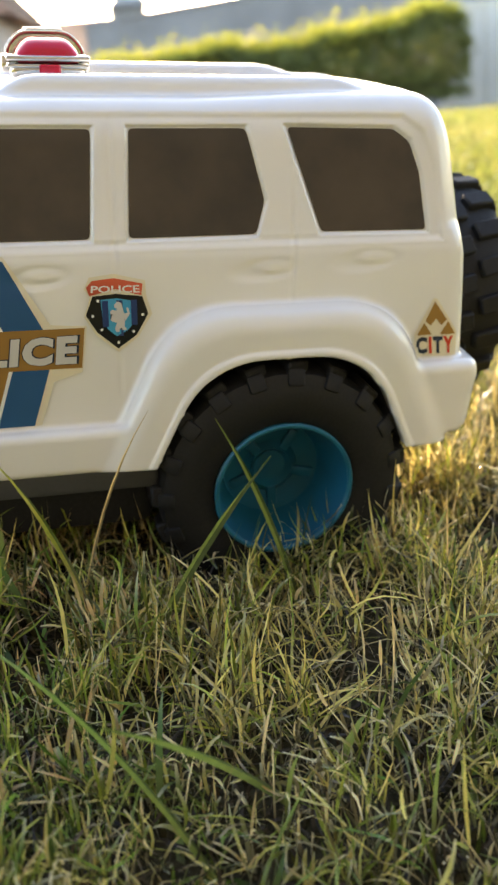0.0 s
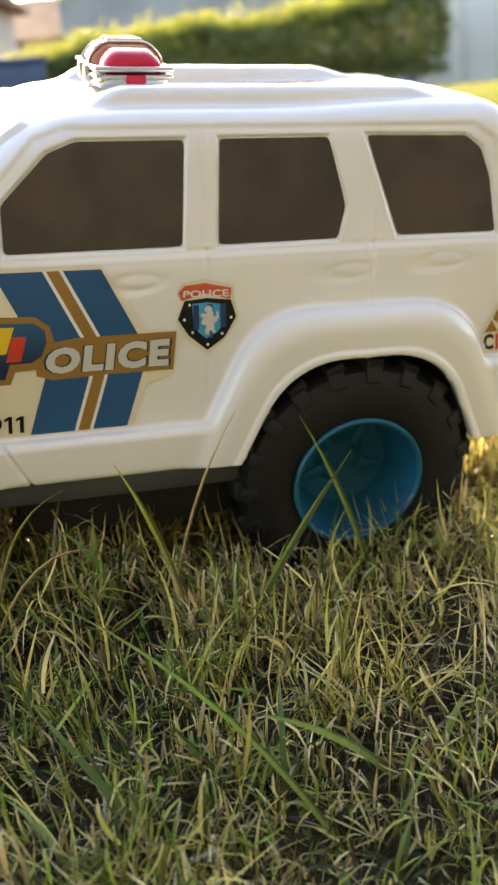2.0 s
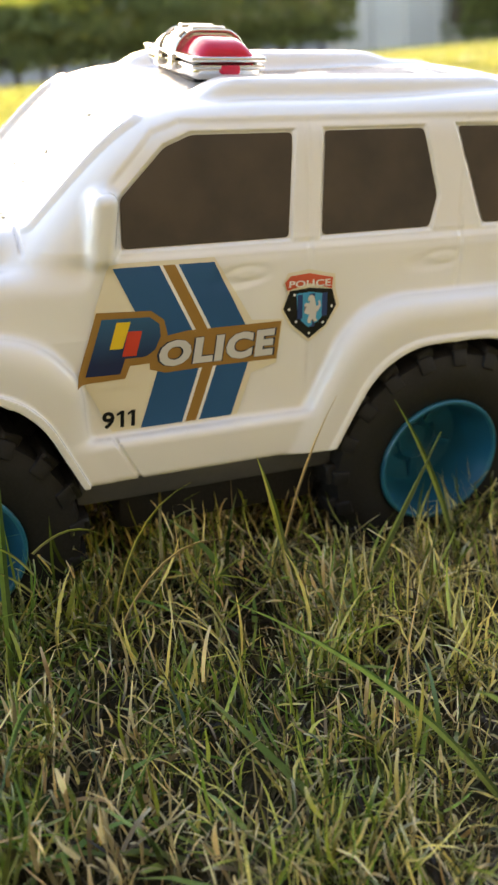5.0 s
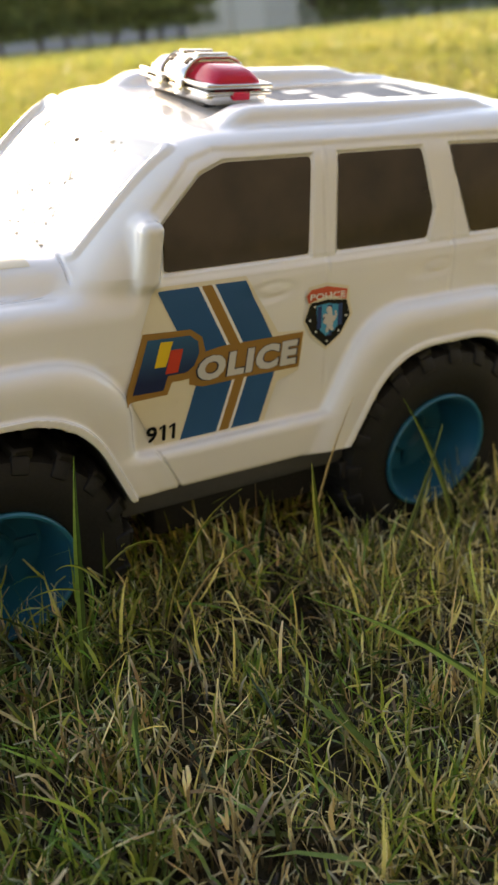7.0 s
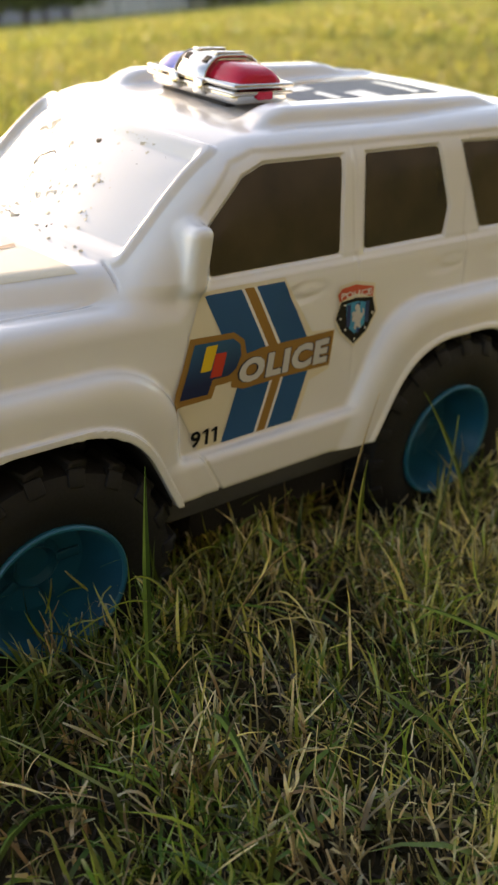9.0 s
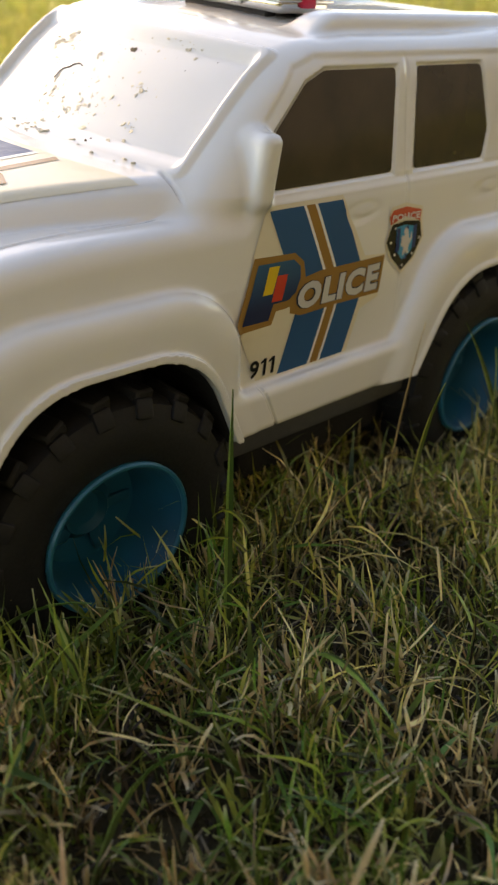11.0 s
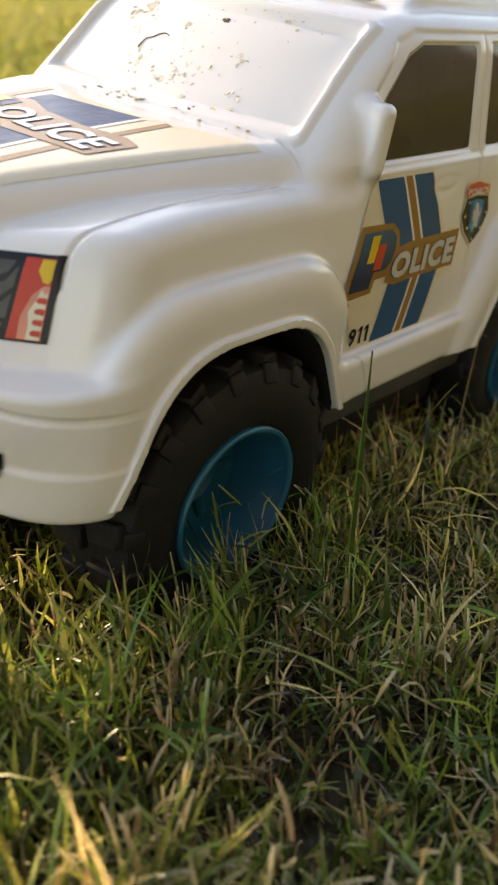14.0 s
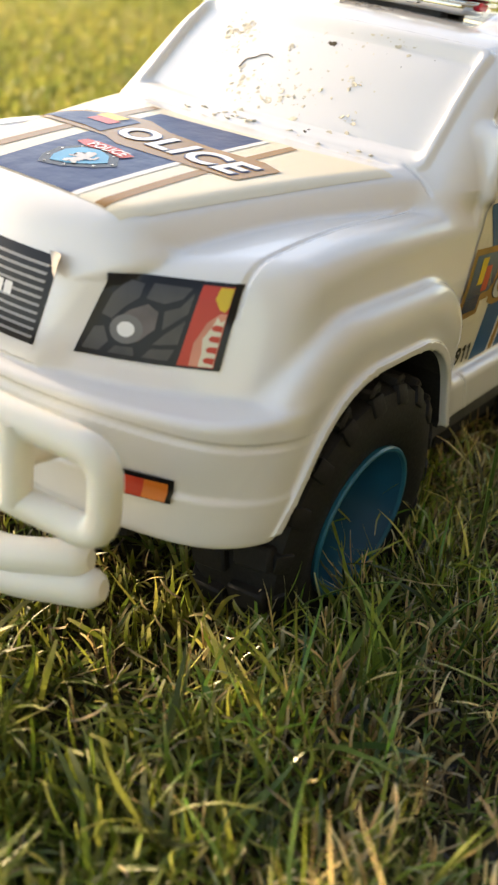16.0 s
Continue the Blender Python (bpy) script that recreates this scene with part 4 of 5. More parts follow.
def loft(sections):
    """A closed skin through rings of points, capped at both ends."""
    bm = bmesh.new()
    rings = [[bm.verts.new(p) for p in ring] for ring in sections]
    k = len(rings[0])
    for a, b in zip(rings, rings[1:]):
        for j in range(k):
            bm.faces.new((a[j], a[(j + 1) % k], b[(j + 1) % k], b[j]))
    bm.faces.new(rings[0]), bm.faces.new(rings[-1])
    bmesh.ops.recalc_face_normals(bm, faces=bm.faces)
    return bm


def hood_line(wide, tall, y):
    """The beacon's cross-section: upright foot, sloping shoulder and a narrower flat top."""
    half = [(1.0, 0.0), (1.0, 0.30), (0.93, 0.52), (0.76, 0.80), (0.60, 0.95), (0.42, 1.0)]
    line = [(w * wide, h * tall) for w, h in half] + [(-w * wide, h * tall) for w, h in half[::-1]]
    return [(0.0524 + 1.12 * x, y, 0.2985 + 0.82 * h) for x, h in line]


for s, mat, name in ((-1, RED_LENS, "red_lens"), (1, BLUE_LENS, "blue_lens")):
    stations = ((0.008, 1.0, 0.0145), (0.030, 0.99, 0.0142), (0.0395, 0.96, 0.0128), (0.0450, 0.93, 0.0105), (0.0475, 0.89, 0.0070), (0.0482, 0.86, 0.0035))
    part(name, loft([hood_line(0.0152 * w, h, s * 0.9 * y - 0.005) for y, w, h in stations]), mat, beacon)
    bm = bmesh.new()
    block(bm, (0.0110, 0.0030, 0.0045), pose(0.0530, s * 0.0450 - 0.005, 0.2952), 0.0008, 1)
    part("end_lens", bm, mat, beacon)
    hoop = [(x, s * 0.0152 - 0.005, z) for x, _, z in hood_line(0.0182, 0.0170, 0.0)]
    part("chrome_hoop", tube(rounded_path(hoop, 0.003, False, 3), 0.0009, 8), CHROME, beacon)
part("chrome_centre", loft([hood_line(0.0178, 0.0150, -0.0202), hood_line(0.0184, 0.0172, -0.0188), hood_line(0.0184, 0.0178, -0.0105), hood_line(0.0184, 0.0178, 0.0005), hood_line(0.0184, 0.0172, 0.0088), hood_line(0.0178, 0.0150, 0.0102)]), CHROME, beacon, "chromed hood between the lenses")
for dy in (-0.0145, 0.0045):
    bm = bmesh.new()
    block(bm, (0.0200, 0.0062, 0.0020), pose(0.0524, dy, 0.3134), 0.0007, 2)
    part("hood_panel", bm, CHROME, beacon)
    # near-black pads on the hood stand in for shaded recesses in the chrome
    for side in (-1, 1):
        bm = bmesh.new()
        block(bm, (0.0052, 0.0048, 0.0012), pose(0.0524 + side * 0.0150, dy, 0.3102, 0, side * 38), 0.0004, 1)
        part("recess_shade", bm, SHADE_AND_PAN, beacon)
for dx in (-0.0218, 0.0206):
    for dy in (-0.018, 0.008):
        bm = bmesh.new()
        block(bm, (0.0050, 0.0090, 0.0085), pose(0.0530 + dx, dy, 0.2965), 0.0012, 2)
        part("clip", bm, CHROME, beacon)
for dx in (-0.011, 0.011):
    bm = bmesh.new()
    block(bm, (0.0080, 0.0700, 0.0060), pose(0.0530 + dx, 0.0, 0.2885), 0.0015, 1)
    part("foot", bm, RUBBER, beacon)

# dried dirt on the windscreen
rng = np.random.default_rng(5)


def on_screen(y, z):
    x = -0.13
    for _ in range(50):
        x = x + 0.6 * float(body_field(np.array([x]), np.array([y]), np.array([z]))[0])
    return Vector((x, y, z))


def flakes(name, mat, spots, label):
    """Flat crumbs on the windscreen, in patches of (y, z, spread in y and z, count, largest size)."""
    bm = bmesh.new()
    for py, pz, sy, sz, count, large in spots:
        for _ in range(count):
            y, z = rng.normal(py, sy), rng.normal(pz, sz)
            if abs(y) > 0.082 or not 0.2300 < z < 0.277:
                continue
            size = large * (0.2 + 0.8 * rng.random() ** 2)
            m = Matrix.Translation(on_screen(y, z)) @ Matrix.Rotation(radians(-45), 4, "Y") @ Matrix.Rotation(rng.uniform(0, 6), 4, "Z") @ Matrix.Diagonal((size, size * rng.uniform(0.4, 1.1), min(size * 0.12, 0.00016), 1))
            for w in bmesh.ops.create_icosphere(bm, subdivisions=1, radius=1.0, matrix=m)["verts"]:
                w.co += Vector(rng.normal(0, size * 0.13, 3)) * Vector((1, 1, 0.3))
    part(name, bm, mat, car, label, smooth=False)["kind"] = "stuff"


flakes("dried_mud", DIRT, [(0.047, 0.2635, 0.006, 0.005, 46, 0.0030), (0.058, 0.2690, 0.005, 0.003, 16, 0.0026), (0.021, 0.2400, 0.007, 0.004, 40, 0.0026), (-0.012, 0.2415, 0.008, 0.004, 30, 0.0026), (-0.044, 0.2385, 0.004, 0.003, 9, 0.0034), (-0.032, 0.2548, 0.005, 0.002, 10, 0.0024), (0.008, 0.2631, 0.003, 0.0015, 5, 0.0020), (0.005, 0.2520, 0.020, 0.010, 34, 0.0018), (-0.036, 0.2740, 0.012, 0.004, 26, 0.0030)], "pale crumbs of dried mud and grass")
flakes("dark_specks", DARK_DIRT, [(-0.0112, 0.2684, 0.0016, 0.0008, 9, 0.0022), (-0.030, 0.2312, 0.0012, 0.0006, 4, 0.0016), (-0.022, 0.2680, 0.001, 0.001, 2, 0.0009), (0.003, 0.2680, 0.005, 0.003, 6, 0.0007), (0.012, 0.2440, 0.014, 0.008, 9, 0.0006), (-0.052, 0.2690, 0.01, 0.004, 3, 0.0006)], "dark specks of dirt")
bends = [(0.0341, 0.2493), (0.0335, 0.2525), (0.0323, 0.2540), (0.0280, 0.2552), (0.0256, 0.2570), (0.0215, 0.2580), (0.0177, 0.2572)]
hair = [on_screen(y, z) - Vector((0.0004, 0, 0)) for y, z in bends]
part("dead_stalk", tube(hair, 0.00028, 5), DARK_DIRT, car, "thin dead grass stalk")
# crumbs caught along the screen's foot
bm = bmesh.new()
for _ in range(24):
    y = rng.uniform(-0.080, 0.050)
    size = rng.uniform(0.0006, 0.0022)
    at = on_top(np.array([-0.0795 + 0.6 * y * y + rng.normal(0, 0.0012)]), np.array([y]), size * 0.15)[0]
    m = Matrix.Translation(at) @ Matrix.Rotation(rng.uniform(0, 6), 4, "Z") @ Matrix.Diagonal((size, size * rng.uniform(0.4, 0.9), size * 0.18, 1))
    for w in bmesh.ops.create_icosphere(bm, subdivisions=1, radius=1.0, matrix=m)["verts"]:
        w.co += Vector(rng.normal(0, size * 0.12, 3))
part("dried_mud", bm, DIRT, car, "crumbs of pale mud at the screen's foot", smooth=False)["kind"] = "stuff"

# ---- grass ----


def grass_material(name, dry, green, fresh, mix_low, mix_high, patch=3.0, shine=0.28, tip=(0.84, 0.78, 0.54), parch=0.50, own_range=(0.25, 2.6)):
    m, n, l, b = material(name)
    geo, co = n.new("ShaderNodeNewGeometry"), n.new("ShaderNodeTexCoord")
    noise_t = n.new("ShaderNodeTexNoise")
    noise_t.inputs["Scale"].default_value, noise_t.inputs["Detail"].default_value = patch, 4
    l.new(co.outputs["Object"], noise_t.inputs["Vector"])
    add = n.new("ShaderNodeMath")
    add.operation = "MULTIPLY_ADD"
    add.inputs[1].default_value = 0.75
    l.new(geo.outputs["Random Per Island"], add.inputs[0])
    l.new(noise_t.outputs[0], add.inputs[2])
    place, parched, less = n.new("ShaderNodeSeparateXYZ"), n.new("ShaderNodeMapRange"), n.new("ShaderNodeMath")
    l.new(co.outputs["Object"], place.inputs[0])
    parched.inputs[1].default_value, parched.inputs[2].default_value = -0.15, 0.15
    parched.inputs[3].default_value, parched.inputs[4].default_value = 0.0, parch
    l.new(place.outputs[0], parched.inputs[0])
    less.operation = "SUBTRACT"
    l.new(add.outputs[0], less.inputs[0])
    l.new(parched.outputs[0], less.inputs[1])
    ramp = n.new("ShaderNodeValToRGB")
    e = ramp.color_ramp.elements
    e[0].position, e[0].color = mix_low, (*dry, 1)
    e[1].position, e[1].color = mix_high, (*fresh, 1)
    k = e.new(mix_low * 0.55 + mix_high * 0.45)
    k.color = (*green, 1)
    l.new(less.outputs[0], ramp.inputs[0])
    fine = n.new("ShaderNodeTexNoise")
    fine.inputs["Scale"].default_value = 260
    l.new(co.outputs["Object"], fine.inputs["Vector"])
    tone = n.new("ShaderNodeMix")
    tone.data_type, tone.blend_type = "RGBA", "MULTIPLY"
    tone.inputs[0].default_value = 0.5
    pick, own = n.new("ShaderNodeTexWhiteNoise"), n.new("ShaderNodeMapRange")
    pick.noise_dimensions = "1D"
    l.new(geo.outputs["Random Per Island"], pick.inputs["W"])
    own.inputs[3].default_value, own.inputs[4].default_value = own_range
    l.new(pick.outputs["Value"], own.inputs[0])
    tint = n.new("ShaderNodeCombineXYZ")
    for k in range(3):
        l.new(own.outputs[0], tint.inputs[k])
    l.new(ramp.outputs[0], tone.inputs[6])
    l.new(fine.outputs[0], tone.inputs[7])
    gain = n.new("ShaderNodeMix")
    gain.data_type, gain.blend_type = "RGBA", "MULTIPLY"
    gain.inputs[0].default_value = 1.0
    l.new(tint.outputs[0], gain.inputs[7])
    l.new(tone.outputs[2], gain.inputs[6])
    along = n.new("ShaderNodeAttribute")
    along.attribute_name = "along"
    ends = n.new("ShaderNodeValToRGB")
    q = ends.color_ramp.elements
    q[0].position, q[0].color = 0.15, (0.95, 0.95, 0.95, 1)
    q[1].position, q[1].color = 1.0, (0.8, 0.8, 0.8, 1)
    for at, v in ((0.55, 0.0), (0.74, 0.0)):
        k2 = q.new(at)
        k2.color = (v, v, v, 1)
    l.new(along.outputs["Fac"], ends.inputs[0])
    # blade feet coloured dark brown for the shade low in the lawn; cut tips pale
    stem = n.new("ShaderNodeMix")
    stem.data_type = "RGBA"
    stem.inputs[6].default_value, stem.inputs[7].default_value = (0.085, 0.055, 0.028, 1), (*tip, 1)
    l.new(along.outputs["Fac"], stem.inputs[0])
    end_toned = n.new("ShaderNodeMix")
    end_toned.data_type = "RGBA"
    l.new(ends.outputs[0], end_toned.inputs[0])
    l.new(gain.outputs[2], end_toned.inputs[6])
    l.new(stem.outputs[2], end_toned.inputs[7])
    l.new(end_toned.outputs[2], b.inputs["Base Color"])
    b.inputs["Roughness"].default_value = shine
    b.inputs["Specular IOR Level"].default_value = 0.5
    trans, mixer = n.new("ShaderNodeBsdfTranslucent"), n.new("ShaderNodeMixShader")
    l.new(end_toned.outputs[2], trans.inputs["Color"])
    mixer.inputs[0].default_value = 0.44
    l.new(b.outputs[0], mixer.inputs[1])
    l.new(trans.outputs[0], mixer.inputs[2])
    l.new(mixer.outputs[0], n["Material Output"].inputs[0])
    return m


DRY, GREEN, FRESH = (0.64, 0.51, 0.17), (0.28, 0.31, 0.046), (0.10, 0.20, 0.026)
FINE_GRASS = grass_material("lawn_grass_blades", DRY, GREEN, FRESH, 0.26, 0.95, patch=7.0)
STRAW = grass_material("dry_straw", (0.74, 0.62, 0.32), (0.62, 0.46, 0.20), (0.40, 0.25, 0.11), 0.3, 1.2)
BROAD = grass_material("broad_green_blades", (0.20, 0.26, 0.06), (0.12, 0.22, 0.045), (0.08, 0.18, 0.035), 0.4, 1.1, tip=(0.34, 0.38, 0.14))
LUSH = grass_material("yellow_green_leaves", (0.36, 0.34, 0.08), (0.22, 0.26, 0.040), (0.12, 0.18, 0.022), 0.35, 1.1, tip=(0.60, 0.55, 0.25), parch=0.0, shine=0.42, own_range=(0.35, 2.2))
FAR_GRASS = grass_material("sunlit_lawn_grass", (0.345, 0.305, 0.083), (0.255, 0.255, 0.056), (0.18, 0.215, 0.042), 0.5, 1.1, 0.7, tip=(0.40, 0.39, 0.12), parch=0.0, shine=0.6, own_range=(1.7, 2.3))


def height_of(p):
    """How tall the lawn stands at spots: tufts and hollows, and lowered in two places to let the low sun in."""
    x, y = p[:, 0], p[:, 1]
    tuft = np.sin(71 * x + 3 * np.sin(23 * y)) * np.sin(64 * y + 2.5 * np.sin(31 * x)) + 0.6 * np.sin(29 * x + 1.7) * np.sin(33 * y + 0.4)
    # grass shortened here and by the car's nose so sunlight reaches the front patch
    sun_lane = np.exp(-(((x + 0.16) * 0.777 - (y - 0.03) * 0.629) / 0.085) ** 2) * soft(y, -0.20, -0.05) * soft(-y, -0.75, -0.6)
    nose = soft(-x, 0.22, 0.30) * soft(y, -0.10, 0.02)
    return (1.0 + 0.55 * tuft) * (1 - 0.62 * sun_lane) * (1 - 0.5 * nose)


def blades(name, roots, length, width, lean, bend, mat, rng, z0=0.0, blunt=False, label="", pieces=4, swirl=0.7):
    """Blades from arrays: each a strip of bent pieces that turns as it rises, with a tip."""
    n = len(roots)
    if swirl:
        length = length * np.clip(height_of(roots), 0.4, 1.8)
    az = rng.uniform(0, 2 * math.pi, n)
    turn = rng.normal(0, swirl, n)
    roll = rng.normal(0, 0.5, n)
    root = np.stack([roots[:, 0], roots[:, 1], ground_z(roots[:, 0], roots[:, 1]) - 0.002 + z0], -1)
    rows, level = [], []
    at = root
    for k in range(pieces + 1):
        u = k / pieces
        way = az + turn * u
        out = np.stack([np.cos(way), np.sin(way), np.zeros(n)], -1)
        if k:
            tilt = np.clip(lean + bend * (u - 0.5 / pieces) ** 1.5, -0.3, 2.5)
            at = at + (length / pieces)[:, None] * (np.cos(tilt)[:, None] * np.array([0, 0, 1]) + np.sin(tilt)[:, None] * out)
        face = way + math.pi / 2 + roll + 0.8 * turn * u
        across = np.stack([np.cos(face), np.sin(face), 0.25 * np.sin(roll * 3)], -1)
        shape = (0.75 + 0.9 * u - 0.9 * u * u) * (1.0 if u < 0.6 else (1 - (0.5 if blunt else 1.0) * ((u - 0.6) / 0.4) ** 1.5))
        half = (width * 0.5 * shape)[:, None] * across
        if shape > 1e-6:
            rows += [at - half, at + half]
            level += [u, u]
        else:
            rows.append(at)
            level.append(1.0)
    verts = np.stack(rows, 1)
    per = verts.shape[1]
    tri = []
    for k in range(pieces):
        a = 2 * k
        tri += [(a, a + 1, a + 3), (a, a + 3, a + 2)] if a + 3 < per else [(a, a + 1, a + 2)]
    faces = (np.array(tri)[None] + per * np.arange(n)[:, None, None]).reshape(-1, 3)
    ob = arrays_object(name, verts.reshape(-1, 3), faces, mat, along=np.tile(np.array(level), n))
    return tagged(ob, label, "grass", kind="stuff")


def scattered(rng, n, x0, x1, y0, y1, clump=0.0, share=0.7):
    """Roots in a box of the car's frame, some in tufts, none under the wheels."""
    p = np.stack([rng.uniform(x0, x1, n), rng.uniform(y0, y1, n)], -1)
    if clump:
        seeds = np.stack([rng.uniform(x0, x1, n // 11), rng.uniform(y0, y1, n // 11)], -1)
        pick = rng.integers(0, len(seeds), n)
        own = rng.random(n) < share
        p[own] = (seeds[pick] + rng.normal(0, clump, (n, 2)))[own]
    for x, _ in WHEELS.values():
        p = p[~((np.abs(p[:, 0] - x) < 0.052) & (np.abs(np.abs(p[:, 1]) - 0.109) < 0.030))]
    flat = np.array(TIP.to_3x3())[:2, :2]
    return p @ flat.T


rng = np.random.default_rng(11)
NEAR = (-0.62, 0.66, -0.48, 0.50)
THATCH = grass_material("brown_thatch", (0.12, 0.085, 0.045), (0.07, 0.048, 0.026), (0.045, 0.03, 0.016), 0.3, 1.2, tip=(0.12, 0.085, 0.045), own_range=(0.3, 1.3))


def strips(at, az, lean, bend, turn, length, width, pieces, blunt, a0, a1, rng):
    """Bent strips of quads: vertices, quads and how far along its shoot each vertex lies."""
    n = len(at)
    roll = rng.normal(0, 0.5, n)
    rows, level = [], []
    for k in range(pieces + 1):
        u = k / pieces
        way = az + turn * u
        if k:
            tilt = np.clip(lean + bend * (u - 0.5 / pieces), -0.4, 2.6)
            out = np.stack([np.cos(way) * np.sin(tilt), np.sin(way) * np.sin(tilt), np.cos(tilt)], -1)
            at = at + (length / pieces)[:, None] * out
        face = way + math.pi / 2 + roll + 0.8 * turn * u
        across = np.stack([np.cos(face), np.sin(face), 0.25 * np.sin(roll * 3)], -1)
        taper = np.where(blunt, 1 - 0.45 * max(0.0, u - 0.6) / 0.4, 1 - 0.94 * (max(0.0, u - 0.35) / 0.65) ** 1.4)
        half = (width * 0.5 * (0.75 + 0.9 * u - 0.75 * u * u) * taper)[:, None] * across
        rows += [at - half, at + half]
        level += [a0 + (a1 - a0) * u] * 2
    per = 2 * (pieces + 1)
    quad = np.array([(2 * k, 2 * k + 1, 2 * k + 3, 2 * k + 2) for k in range(pieces)])
    faces = (quad[None] + per * np.arange(n)[:, None, None]).reshape(-1, 4)
    return np.stack(rows, 1).reshape(-1, 3), faces, np.stack(np.broadcast_arrays(*level), 1).reshape(-1), at


def shoots(name, roots, tall, leaf, mat, rng, label, leaves_each=4, spread=1.0, cut=0.42, wide=1.0):
    """Mown shoots: a wiry stem with short leaves that fork away from it, many of them cut blunt."""
    n = len(roots)
    grow = np.clip(height_of(roots), 0.45, 1.7)
    foot = np.stack([roots[:, 0], roots[:, 1], ground_z(roots[:, 0], roots[:, 1]) - 0.003], -1)
    az, lean, turn = rng.uniform(0, 2 * math.pi, n), np.abs(rng.normal(0.16, 0.24, n)), rng.normal(0, 0.5, n)
    bend, length = rng.normal(0.25, 0.45, n), tall * np.minimum(grow * rng.gamma(9, 1 / 9, n), 1.75)
    zero = np.zeros(n)
    batches = [strips(foot, az, lean, bend, turn, length, wide * rng.uniform(0.0007, 0.0014, n), 3, np.ones(n, bool), zero + 0.10, zero + 0.55, rng)]
    for k in range(leaves_each):
        s = rng.uniform(0.30, 1.0, n) if k else np.ones(n)
        tilt = lean + bend * 0.5 * s
        out = np.stack([np.cos(az) * np.sin(tilt), np.sin(az) * np.sin(tilt), np.cos(tilt)], -1)
        start = foot + (length * s)[:, None] * out
        side = az + (k % 2) * math.pi + rng.normal(0, 0.8, n)
        blunt = rng.random(n) < cut
        size = leaf * np.minimum(rng.gamma(5, 1 / 5, n), 1.7) * np.where(blunt, 0.75, 1.12) * np.sqrt(grow)
        a1 = np.where(blunt, 0.96, 0.72)
        batches.append(strips(start, side, np.abs(rng.normal(spread * 0.65, 0.35, n)), rng.normal(0.35, 0.75, n), rng.normal(0, 0.6, n), size, wide * rng.uniform(0.0007, 0.0020, n), 4, blunt, zero + 0.52, a1, rng))
    verts, faces, level, base = [], [], [], 0
    for v, f, a, _ in batches:
        verts.append(v), faces.append(f + base), level.append(a)
        base += len(v)
    return tagged(arrays_object(name, np.concatenate(verts), np.concatenate(faces), mat, along=np.concatenate(level)), label, "grass", kind="stuff")


r = scattered(rng, 21000, *NEAR, clump=0.009, share=0.85)
r = r[rng.random(len(r)) < np.clip(1.15 * height_of(r) - 0.25, 0.12, 1.0) * (1 - 0.55 * soft(-r[:, 0], 0.08, 0.20))]
shoots("mown_grass", r, 0.023, 0.021, FINE_GRASS, rng, "short mown lawn grass with pale cut tips")
r = scattered(rng, 9000, *NEAR, clump=0.006)
r = r[rng.random(len(r)) < 0.30 + 0.70 * soft(r[:, 0], -0.15, 0.10)]
shoots("dry_grass", r, 0.024, 0.013, STRAW, rng, "dry straw-coloured cut grass stems", 3, 0.55, 0.85)
r = scattered(rng, 1900, -0.52, -0.05, -0.44, 0.10, clump=0.010, share=0.9)
r = r[rng.random(len(r)) < soft(-r[:, 0], 0.06, 0.18)]
shoots("coarse_grass", r, 0.021, 0.026, LUSH, rng, "coarse yellow-green grass with blunt cut leaves", 5, 0.95, 0.6, 1.35)
r = scattered(rng, 420, -0.30, -0.04, -0.36, -0.19, clump=0.007, share=0.95)
shoots("straw_tufts", r, 0.028, 0.020, STRAW, rng, "pale straw-coloured tufts cut short", 3, 0.5, 0.8, 1.3)
r = scattered(rng, 520, -0.385, -0.275, -0.19, -0.03, clump=0.008, share=0.85)
shoots("sunlit_tufts", r, 0.026, 0.025, LUSH, rng, "yellow-green grass tufts standing up into the sun", 5, 1.2, 0.4, 1.5)
r = scattered(rng, 5000, *NEAR, clump=0.009)
n = len(r)
blades("lawn_grass", r, np.minimum(rng.gamma(6, 0.0046, n) + 0.012, 0.058), rng.uniform(0.0010, 0.0022, n), np.abs(rng.normal(0.35, 0.3, n)), rng.uniform(0.4, 3.4, n), FINE_GRASS, rng, swirl=1.2, label="curling lawn grass, olive green and dry", pieces=6)
r = scattered(rng, 8000, *NEAR, clump=0.006)
r = r[rng.random(len(r)) < 0.40 + 0.60 * soft(r[:, 0], -0.10, 0.10)]
n = len(r)
blades("wiry_grass", r, np.minimum(rng.gamma(6, 0.0060, n) + 0.010, 0.066), rng.uniform(0.0006, 0.0012, n), np.abs(rng.normal(0.5, 0.45, n)), rng.normal(1.2, 1.4, n), STRAW, rng, label="thin wiry dry stems in the lawn", pieces=6)
r = scattered(rng, 30000, *NEAR)
n = len(r)
blades("thatch", r, rng.uniform(0.010, 0.030, n), rng.uniform(0.0008, 0.0020, n), rng.uniform(0.5, 1.7, n), rng.normal(0.2, 0.8, n), THATCH, rng, z0=rng.uniform(0.0, 0.012, n), blunt=True, label="dead brown thatch low in the lawn", pieces=3)
r = scattered(rng, 5000, *NEAR)
n = len(r)
blades("grass_clippings", r, rng.uniform(0.010, 0.035, n), rng.uniform(0.0007, 0.0016, n), rng.uniform(0.8, 1.8, n), rng.normal(0.2, 0.8, n), STRAW, rng, z0=rng.uniform(0.006, 0.034, n), blunt=True, label="loose dry grass clippings lying in the lawn", pieces=3)
r = scattered(rng, 4200, *NEAR, clump=0.012)
